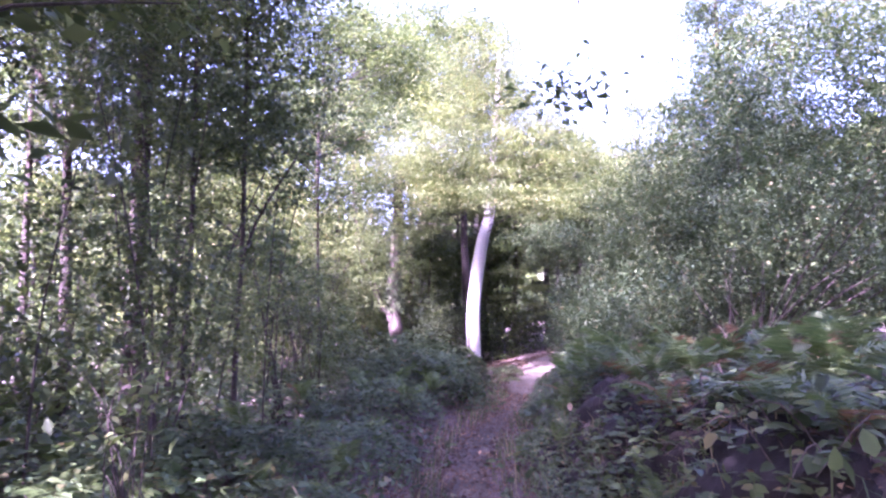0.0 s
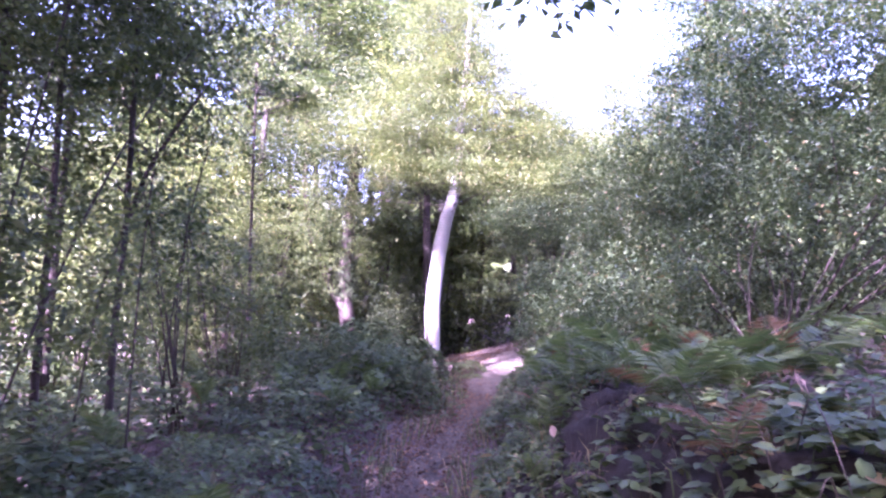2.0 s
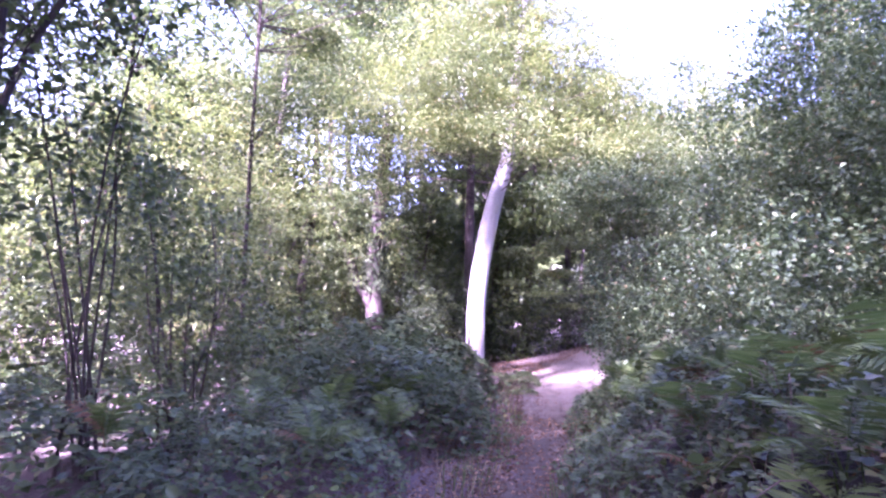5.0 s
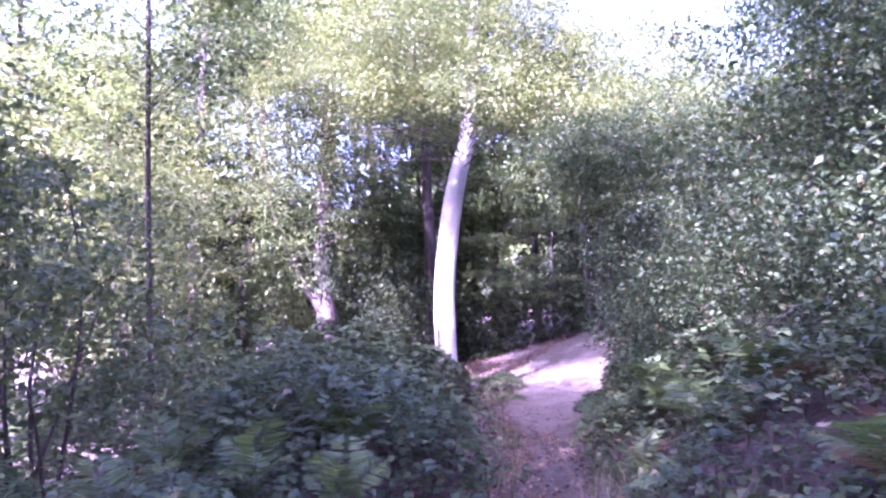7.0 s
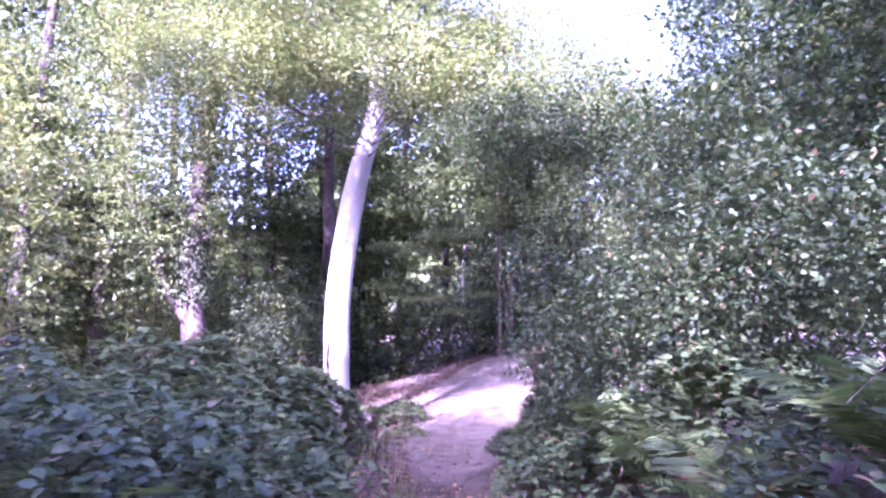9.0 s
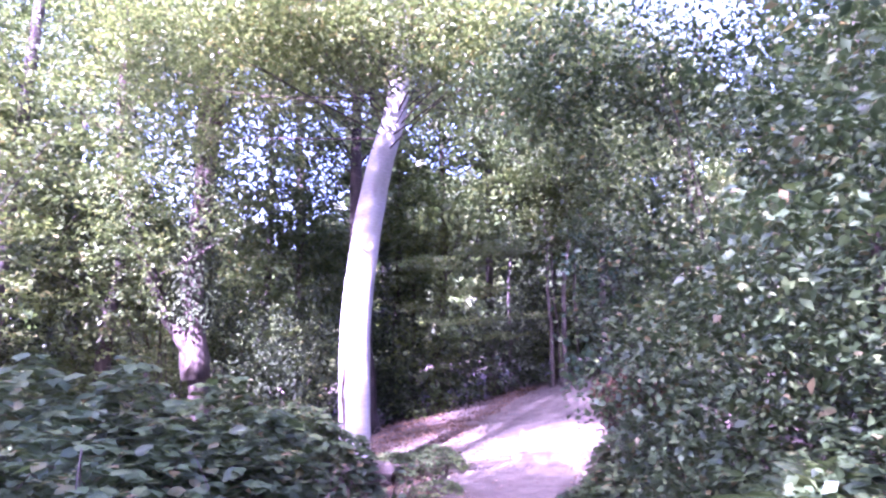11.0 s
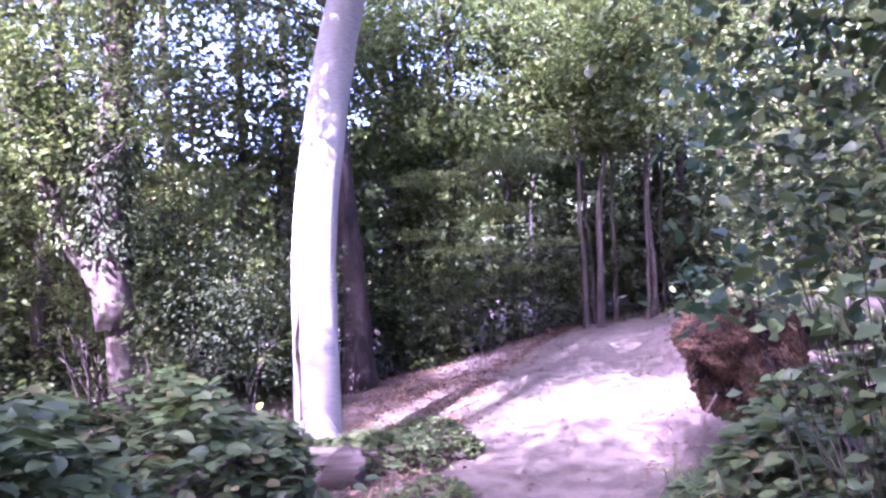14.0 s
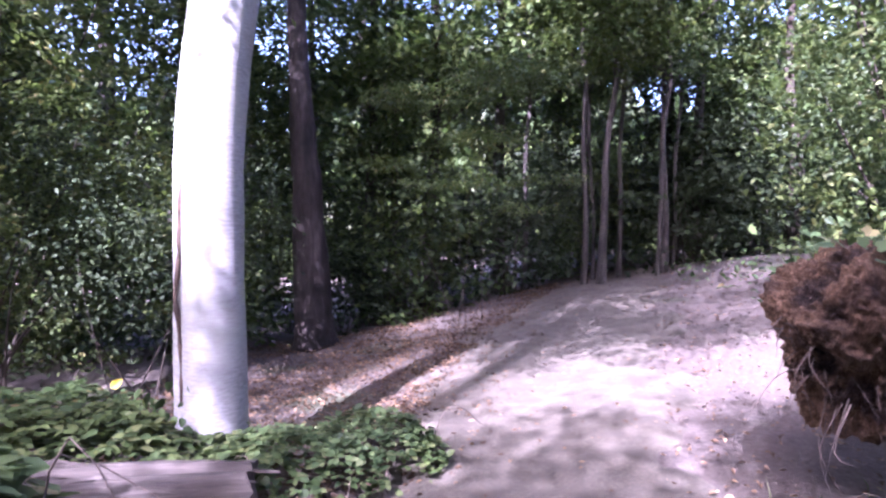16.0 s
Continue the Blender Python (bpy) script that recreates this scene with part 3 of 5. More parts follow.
for k, (x, y, mid, r0, fk) in enumerate(LEFT):
    top = 6.6 if y > 15 else 8.6
    cz = 4.0 if y > 15 else 6.4
    # clumps added far out from the small tree to shade the clearing and beech foot
    boughs = [(-3.45, 16.15, 6.5, 0.5, 0.55, 0.4), (-2.6, 17.4, 6.5, 0.5, 0.55, 0.4), (-4.6, 15.8, 6.5, 0.55, 0.55, 0.4), (-3.7, 17.0, 6.6, 0.55, 0.55, 0.4), (-2.9, 18.3, 6.6, 0.55, 0.55, 0.4), (-3.85, 13.85, 6.5, 0.4, 0.4, 0.3), (-3.4, 14.45, 6.5, 0.4, 0.4, 0.3), (-3.55, 15.4, 6.5, 0.32, 0.4, 0.35), (-2.75, 16.55, 6.5, 0.32, 0.4, 0.35), (-4.1, 15.8, 6.6, 0.5, 0.6, 0.35), (-5.2, 13.4, 6.5, 0.9, 0.8, 0.4), (-2.8, 14.2, 6.5, 0.6, 0.45, 0.35), (-2.1, 14.6, 6.5, 0.5, 0.5, 0.35), (-1.2, 15.8, 6.5, 0.45, 0.55, 0.35), (-0.7, 17.4, 6.6, 0.45, 0.55, 0.3), (-2.8, 17.5, 6.5, 0.9, 0.8, 0.4), (-3.0, 18.9, 6.7, 0.9, 0.9, 0.45)]
    small = 2 * [(-2.4, 16.0, 4.5, 0.9, 0.8, 0.5)] + 3 * boughs + [(-2.9, 16.0, 4.2, 0.5, 0.5, 0.5), (x, y, 3.4, 0.7, 0.6, 0.5), (x - 0.3, y + 0.2, 2.2, 0.7, 0.7, 0.5), (x - 0.5, y, 4.6, 0.5, 0.5, 0.5)]
    tree("young_tree", (x, y), [(x, y, 0.8), mid, (mid[0] - 0.05, y, top)], r0, 0.03,
         small if y > 15 else [(x + 0.3, y, cz, 1.5, 1.3, 1.3), (x - 0.4, y + 0.3, cz + 1.2, 1.7, 1.5, 1.1), (x + 0.2, y + 0.2, cz - 1.8, 1.1, 1.0, 0.8), (x - 0.5, y + 0.6, cz - 3.2, 0.9, 0.9, 0.8)], leaf_shrub, bark_brown,
         "thin dark-barked young tree in leafy undergrowth", group="young trees left of the path", seed=50 + k, per_m3=32, per_clump=16, n_limbs=40, limb_r=0.018, leaf=0.085,
         forks=[(p, r0 * 0.7, 0.02) for p in fk], gap=0.0, lump=0.06, sides=10)

tree("tall_tree", (-5.15, 10.05), [(-5.15, 10.05, 1), (-5.13, 10.05, 4.4), (-5.1, 10.1, 9), (-5.05, 10.1, 14), (-5.0, 10.1, 18.5)], 0.16, 0.10,
     [(-5.0, 10.0, 6.4, 1.3, 1.2, 1.1), (-5.4, 10.2, 4.4, 1.1, 1.0, 0.8), (-5.0, 10.1, 18.6, 1.5, 1.5, 1.4), (-3.7, 10.4, 9.0, 1.1, 0.9, 0.5)], leaf_shrub, bark_brown, "tall straight dark-barked tree, bare between two tiers of leaves", seed=49, per_m3=18, leaf=0.10, n_limbs=30, limb_r=0.018, sides=12, rise=0.1)

tree("ash_tree", (-5.0, 22.6), [(-5.0, 22.6, 1.5), (-4.9, 22.6, 4), (-4.7, 22.5, 8), (-4.5, 22.5, 12)], 0.17, 0.05,
     [(-3.3, 22.4, 10.6, 2.6, 2.0, 1.7), (-6.6, 22.0, 10.4, 2.2, 2.0, 1.7), (-4.6, 22.2, 12.6, 2.4, 2.0, 1.4), (-1.6, 23.2, 11.2, 2.2, 1.8, 1.8)], leaf_wood, bark_grey, "tall leafy ash rising over sunlit shrubs", seed=48, per_m3=15, per_clump=18, clump_r=0.34, leaf=0.12, n_limbs=60, limb_r=0.03)

for k, (x, y, h) in enumerate(((-4.6, 33.0, 18.5), (-1.2, 34.0, 19.5), (2.0, 35.5, 19.5))):
    tree("tall_beech", (x, y), [(x + 0.1, y, 4), (x - 0.1, y, 9), (x + 0.2, y, h - 5)], 0.26, 0.05,
         [(x, y, h - 2.4, 2.6, 2.0, 2.6), (x - 1.2, y - 0.4, h - 6.5, 2.3, 1.8, 2.2), (x + 1.3, y - 0.5, h - 6.0, 2.2, 1.8, 2.2)], leaf_wood, bark_grey,
         "tall hazy green tree standing behind the beech", group="tall trees beyond the clearing", seed=400 + k, per_m3=13, per_clump=18, clump_r=0.42, leaf=0.16, n_limbs=40, limb_r=0.04)
for k, (x, y, h) in enumerate(((9.6, 29.4, 11.8), (12.4, 31.5, 13.0))):
    tree("sunlit_birch", (x, y), [(x, y, 3), (x + 0.1, y, 7), (x, y, h - 2)], 0.14, 0.03,
         [(x, y, h - 1.6, 1.5, 1.3, 1.7), (x - 0.8, y, h - 4.2, 1.6, 1.3, 1.5), (x + 0.9, y - 0.2, h - 4.0, 1.5, 1.3, 1.5)], leaf_beech, bark_grey,
         "pale yellow-green tree lit by the sun", group="sunlit trees beyond the clearing", seed=420 + k, per_m3=16, per_clump=18, clump_r=0.35, leaf=0.13, n_limbs=30, limb_r=0.02)
tree("ivied_tree", (9.9, 20.6), [(9.9, 20.6, 3), (9.8, 20.6, 7), (9.7, 20.5, 12.5)], 0.2, 0.06,
     [(9.8, 20.4, 12.0, 1.7, 1.6, 2.0), (10.6, 20.0, 9.4, 2.0, 1.6, 2.0), (9.2, 20.6, 8.2, 1.3, 1.3, 1.8), (11.0, 19.6, 6.4, 2.0, 1.6, 2.0), (9.4, 20.8, 5.4, 1.2, 1.2, 1.6), (12.6, 19.0, 11.0, 1.9, 1.6, 2.2)], leaf_bramble, bark_brown,
     "tall dark blue-green leafy tree above the bushes", seed=44, per_m3=42, per_clump=18, clump_r=0.3, leaf=0.10, n_limbs=50, limb_r=0.025)

# added tree: unseen trunk and crown shade the bushes, only the low twig shows
tree("bank_shade_tree", (6.6, 7.0), [(6.5, 7.0, 3), (6.0, 7.1, 6), (5.0, 7.4, 9.5), (4.2, 7.8, 13)], 0.24, 0.07,
     [(4.8, 8.6, 11.0, 2.2, 2.2, 1.2), (1.9, 8.0, 11.3, 2.2, 2.2, 1.0), (2.6, 11.0, 12.2, 2.2, 1.8, 1.0), (5.6, 11.2, 12.0, 2.0, 2.0, 1.2), (0.4, 5.0, 10.6, 2.0, 1.8, 1.0), (3.0, 4.8, 11.5, 2.0, 1.8, 1.0), (-1.6, 3.2, 11.5, 1.8, 1.8, 0.9), (0.8, 6.6, 11.6, 1.8, 1.8, 0.9), (0.3, 2.0, 11.5, 1.8, 1.8, 0.9), (2.6, 2.6, 11.4, 1.8, 1.8, 0.9), (1.4, 9.0, 11.8, 1.8, 1.6, 0.9)] + 3 * [(1.45, 6.75, 3.95, 0.75, 0.3, 0.22)], leaf_wood, bark_brown,
     "added tree on the bank, its unseen crown shading the bushes, one hanging twig in view", seed=47, per_m3=18, per_clump=18, clump_r=0.38, leaf=0.13, n_limbs=60, limb_r=0.03, rise=0.2, forks=[([(5.0, 7.4, 9.5), (3.2, 7.4, 8.6), (1.9, 7.0, 6.2), (1.45, 6.75, 4.0)], 0.04, 0.006)])

# unseen tree added to block the sun; clumps set along rays to path and bushes
tree("path_shade_tree", (-4.6, 4.4), [(-4.4, 4.6, 3), (-3.8, 5.6, 6), (-2.6, 7.2, 8.4), (-1.4, 8.6, 10)], 0.2, 0.06,
     [(-1.2, 8.5, 8.9, 1.9, 1.5, 0.8), (-0.5, 10.0, 9.4, 1.8, 1.3, 0.7), (-2.9, 6.6, 9.0, 1.6, 1.5, 0.9), (0.9, 9.2, 9.4, 1.5, 1.5, 0.7), (-3.5, 10.0, 8.6, 1.0, 0.9, 0.45), (-2.5, 9.4, 8.6, 1.0, 0.9, 0.5), (-1.8, 9.5, 8.4, 0.9, 0.7, 0.6), (-4.3, 7.0, 8.8, 1.3, 1.4, 0.7), (-3.4, 8.3, 8.6, 1.1, 1.0, 0.6), (-2.6, 11.3, 8.6, 1.0, 0.7, 0.35), (-1.7, 10.8, 8.6, 0.9, 0.7, 0.35), (-4.6, 4.0, 7.0, 2.0, 1.8, 0.7), (-5.6, 6.4, 7.5, 1.8, 1.6, 0.7), (-2.8, 2.5, 7.5, 1.8, 1.6, 0.7)], leaf_wood, bark_brown,
     "added unseen tree whose canopy shades the path from above", seed=46, per_m3=24, per_clump=18, clump_r=0.34, leaf=0.13, n_limbs=40, limb_r=0.03, rise=0.2)

for k in range(9):
    r = rng(900 + k)
    x, y, h = r.uniform(-6.5, -2.3), r.uniform(5.2, 9.4), r.uniform(2.6, 4.6)
    dx, dy = r.normal(scale=0.6, size=2)
    tree("thin_sapling", (x, y), [(x + 0.3 * dx, y, 0.35 * h), (x + 0.6 * dx, y + 0.5 * dy, 0.7 * h), (x + dx, y + dy, h)], r.uniform(0.012, 0.026), 0.005,
         [(x + dx, y + dy, h - 0.1, 0.45, 0.45, 0.5), (x + 0.5 * dx, y + 0.5 * dy, 0.66 * h, 0.7, 0.6, 0.5), (x + 0.2 * dx + 0.3, y, 0.45 * h, 0.6, 0.6, 0.4), (x + 0.3 * dx - 0.4, y + 0.2, 0.3 * h, 0.6, 0.6, 0.4)], leaf_shrub, bark_brown, "thin sapling with leaves along its bent stem", "sapling", "thin saplings left of the path",
         seed=300 + k, per_m3=26, per_clump=12, clump_r=0.2, leaf=0.08, n_limbs=14, limb_r=0.006, flare=1.2, sides=6, main=3)

# ---- shrubs on the left ----
shrub("hazel_shrub", -4.4, 18.2, [(-4.4, 18.2, 1.6, 1.7, 1.3, 2.0), (-3.6, 18.8, 3.4, 1.3, 1.1, 1.2)], leaf_beech, "sunlit yellow-green hazel shrub at the wood's edge", group="shrubs left of the path", seed=71, per_m3=22, per_clump=24, clump_r=0.30, flat=0.8, leaf=0.09, stems=20, gap=0.1)
shrub("hazel_shrub", -7.6, 17.0, [(-7.6, 17, 2.0, 2.0, 1.6, 2.6), (-6.6, 17.6, 4.2, 1.6, 1.4, 1.4)], leaf_beech, "sunlit yellow-green hazel shrub at the wood's edge", group="shrubs left of the path", seed=72, per_m3=17, per_clump=24, clump_r=0.30, flat=0.8, leaf=0.10, stems=20, gap=0.1)
shrub("hazel_shrub", -5.6, 21.8, [(-5.6, 21.8, 2.6, 2.2, 1.6, 3.2), (-6.5, 21.5, 5.5, 2.0, 1.6, 1.8)], leaf_beech, "tall bright green shrub in sunlight", group="shrubs left of the path", seed=73, per_m3=14, per_clump=24, clump_r=0.30, flat=0.8, leaf=0.11, stems=20, gap=0.1)
shrub("hazel_shrub", -2.6, 24.6, [(-2.6, 24.8, 1.6, 1.9, 1.0, 2.4), (-0.6, 24.6, 0.6, 1.2, 0.8, 1.6), (-0.9, 25.0, 5.0, 0.9, 0.7, 0.8), (-1.6, 24.9, 4.0, 0.9, 0.7, 0.8)], leaf_beech, "leafy green shrub behind the leaning trees", group="shrubs left of the path", seed=74, per_m3=19, per_clump=24, clump_r=0.30, flat=0.8, leaf=0.10, stems=20, gap=0.1)
shrub("small_shrub", -0.5, 20.7, [(-0.45, 20.6, 0.75, 0.42, 0.35, 0.38), (-0.6, 20.7, 0.1, 0.4, 0.3, 0.5)], leaf_beech, "small sunlit shrub beside the beech", seed=75, per_m3=60, per_clump=12, clump_r=0.12, leaf=0.07, stems=3, stem_r=0.006)
shrub("dark_shrub", -0.4, 23.6, [(-0.5, 23.6, 0.2, 1.0, 0.7, 1.3), (0.3, 24.6, 0.6, 0.9, 0.6, 1.5), (-1.3, 24.2, 0.9, 0.8, 0.6, 1.4)], leaf_dark, "dark holly shrub in shade behind the beech", seed=79, per_m3=44, leaf=0.075, stems=4, stem_r=0.012)
shrub("elder_shrub", -3.4, 7.4, [(-3.3, 7.4, 1.3, 1.1, 1.1, 1.2), (-4.4, 8.2, 2.0, 1.2, 1.2, 1.4), (-3.2, 8.5, 3.9, 1.2, 1.0, 0.8), (-4.6, 8.9, 4.9, 1.5, 1.2, 1.1), (-2.7, 9.9, 5.0, 1.1, 0.9, 0.7), (-5.6, 10.5, 5.2, 1.4, 1.2, 1.2), (-4.2, 8.0, 5.6, 1.3, 1.0, 0.8)], leaf_shrub, "shaded dark green shrub among young trees", group="shrubs left of the path", seed=76, per_m3=32, leaf=0.085, stems=9, gap=0.15)
shrub("elder_shrub", -3.0, 11.0, [(-2.9, 10.7, 3.8, 1.0, 0.9, 0.8), (-3.8, 11.4, 4.9, 1.4, 1.0, 0.9), (-2.0, 11.6, 4.9, 0.8, 0.7, 0.5), (-3.2, 11.0, 2.2, 0.8, 0.8, 0.8)], leaf_bramble, "tall dark shrub with drooping shaded leaves", group="shrubs left of the path", seed=70, per_m3=30, leaf=0.085, stems=8)
shrub("elder_shrub", -2.6, 12.2, [(-2.7, 12.4, 0.8, 1.3, 1.4, 1.2), (-4.2, 13.4, 1.8, 1.5, 1.3, 1.7)], leaf_shrub, "shaded green shrub behind the brambles", group="shrubs left of the path", seed=77, per_m3=30, leaf=0.085, stems=9, gap=0.1)
shrub("elder_shrub", -1.9, 3.9, [(-2.0, 3.9, 0.65, 0.45, 0.45, 0.6), (-2.5, 4.6, 1.0, 0.5, 0.5, 0.6)], leaf_shrub, "low young leafy shoots beside the path", group="shrubs left of the path", seed=78, per_m3=26, per_clump=10, leaf=0.10, stems=12, stem_r=0.008, gap=0.2)

# ---- shrubs on the right ----
shrub("hazel_shrub", 8.6, 22.4, [(8.4, 22.4, 1.8, 1.7, 1.6, 2.0), (9.4, 21.6, 4.6, 2.0, 1.8, 2.2), (7.8, 23.4, 5.4, 1.8, 1.6, 2.0), (10.6, 20.4, 2.4, 1.7, 1.7, 2.4)], leaf_shrub, "tall leafy green shrub behind the torn-up roots", seed=79, per_m3=26, leaf=0.10, stems=20, gap=0.05)
shrub("hazel_bush", 6.4, 13.2, [(6.2, 13.0, 5.0, 1.9, 2.0, 2.0), (4.7, 13.8, 3.2, 1.4, 1.7, 1.6), (7.8, 11.2, 4.8, 2.0, 2.0, 2.0), (6.0, 11.6, 2.8, 1.8, 1.8, 1.6), (5.2, 11.8, 1.6, 1.5, 1.6, 1.0), (7.2, 14.5, 3.0, 2.2, 2.0, 2.6)], leaf_bramble,
      "tall rounded blue-green bush above the bank", "bush", seed=81, per_m3=27, per_clump=24, clump_r=0.24, leaf=0.072, stems=26, stem_r=0.024, gap=0.04)
shrub("path_bush", 3.9, 15.4, [(3.55, 15.0, 0.3, 0.9, 1.0, 1.1), (3.55, 13.8, 1.0, 0.95, 1.3, 1.1), (3.5, 15.9, 1.45, 0.85, 0.9, 0.95), (4.2, 12.3, 1.6, 1.1, 1.1, 1.1), (4.3, 15.8, 2.6, 1.1, 1.1, 1.1), (3.1, 14.9, 0.4, 0.55, 0.5, 0.85), (3.1, 16.2, 2.9, 0.85, 0.8, 0.6), (3.0, 16.2, 3.2, 0.9, 0.9, 0.5), (3.0, 16.3, 3.0, 0.9, 0.9, 0.5)], leaf_bramble,
      "dense dark green bush leaning over the path", "bush", seed=82, per_m3=85, per_clump=22, clump_r=0.18, leaf=0.055, stems=20, stem_r=0.010, width=0.62, gap=0.05)
shrub("bank_bush", 4.6, 9.0, [(4.6, 9.4, 1.8, 1.3, 1.3, 1.0), (6.6, 8.4, 2.4, 1.7, 1.5, 1.4), (3.5, 10.6, 1.1, 0.9, 1.1, 0.9), (5.6, 9.8, 3.0, 1.3, 1.2, 1.0)], leaf_bramble, "shaded leafy bush growing on the bank", "bush", seed=83, per_m3=48, width=0.62, per_clump=18, clump_r=0.18, leaf=0.06, stems=24, gap=0.1)
shrub("sycamore_sapling", 3.75, 16.6, [(3.1, 16.7, 0.85, 0.32, 0.36, 0.45), (3.2, 16.8, 1.6, 0.33, 0.35, 0.4), (3.6, 16.9, 1.0, 0.3, 0.3, 0.5)], leaf_sycamore, "young sycamore with broad blue-green leaves", "sapling", seed=84, per_m3=100, per_clump=7, clump_r=0.14, leaf=0.06, stems=28, stem_r=0.004, shape=13, width=1.0)


# dark-leaved shrubs added as a stand-in for the deep shade behind the clearing
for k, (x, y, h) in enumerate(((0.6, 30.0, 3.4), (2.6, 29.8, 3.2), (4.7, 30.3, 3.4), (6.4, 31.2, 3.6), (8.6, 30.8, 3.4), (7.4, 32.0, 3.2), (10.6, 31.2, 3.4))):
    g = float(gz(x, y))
    shrub("dark_shrub", x, y, [(x, y, g + 0.3 * h, 1.3, 0.8, 0.33 * h), (x + 0.4, y + 0.2, g + 0.75 * h, 1.2, 0.8, 0.3 * h), (x - 0.8, y + 0.3, g + 0.55 * h, 0.8, 0.7, 0.3 * h)], leaf_dark, "added dark-leaved shrub standing in for shade behind the clearing", group="hollies behind the clearing", seed=500 + k, per_m3=34, per_clump=16, leaf=0.085, stems=6, stem_r=0.015, main=3)
shrub("beech_sapling", 3.9, 26.6, [(3.5, 26.0, 1.35, 0.8, 0.5, 0.10), (4.6, 26.2, 1.0, 0.6, 0.5, 0.08), (3.9, 26.2, 2.1, 1.0, 0.6, 0.12), (5.3, 26.6, 1.5, 0.7, 0.5, 0.10), (3.0, 26.4, 2.8, 1.0, 0.6, 0.15), (4.6, 26.4, 3.2, 1.2, 0.7, 0.2), (2.5, 26.6, 1.7, 0.6, 0.5, 0.10)], leaf_beech,
      "young beech with level sprays of leaves in deep shade", "sapling", seed=85, per_m3=170, per_clump=18, clump_r=0.2, leaf=0.085, flat=0.9, stems=5, stem_r=0.007)


# ---- fallen log, root plate ----
def fallen_log():
    e = empty("fallen_log", 0.1, 19.8, label="weathered grey fallen log, split flat on top", category="log")
    r = rng(5)
    n, k = 110, 26
    verts = []
    g = float(gz(0.2, 19.8))
    for i in range(n):
        x = -1.5 + 3.06 * i / (n - 1)
        for j in range(k):
            a = 2 * math.pi * j / k
            y, z = 0.22 * math.cos(a), 0.23 * math.sin(a)
            flat_top = 0.10 + 0.05 * noise.noise(Vector((x * 1.3, y * 9, 2))) + 0.05 * noise.noise(Vector((x * 0.6, y * 3, 5)))
            z = min(z, flat_top)
            q = 1 + 0.10 * noise.noise(Vector((x * 1.1, y * 14, z * 14))) + 0.05 * noise.noise(Vector((x * 5, y * 30, z * 30)))
            end = 0.10 * noise.noise(Vector((y * 9, z * 9, 1))) if i > n - 4 else 0.0
            verts.append((x + end, 19.82 + 0.05 * x + y * q, g + 0.25 + z * q * 1.1))
    faces = [(i * k + j, i * k + (j + 1) % k, (i + 1) * k + (j + 1) % k, (i + 1) * k + j) for i in range(n - 1) for j in range(k)]
    faces += [tuple(range(k))[::-1], tuple(range((n - 1) * k, n * k))]
    under(mesh_object("body", verts, faces, deadwood_m), e)
    pieces = []
    for _ in range(26):
        x, y = r.uniform(-1.3, 1.2), 19.82 + r.uniform(-0.17, 0.17)
        ln = r.uniform(0.2, 0.6)
        z = g + 0.34 + r.uniform(-0.02, 0.05)
        pieces.append(tube([(x, y, z), (x + ln / 2, y + 0.012, z + 0.012), (x + ln, y + 0.02, z - 0.01)], (0.012, 0.018, 0.006), 5, 0.3, 1))
    v, f = joined(pieces)
    tagged(under(mesh_object("split_wood", v, f, deadwood_m, label="raised grey strips of split wood"), e), kind="stuff")


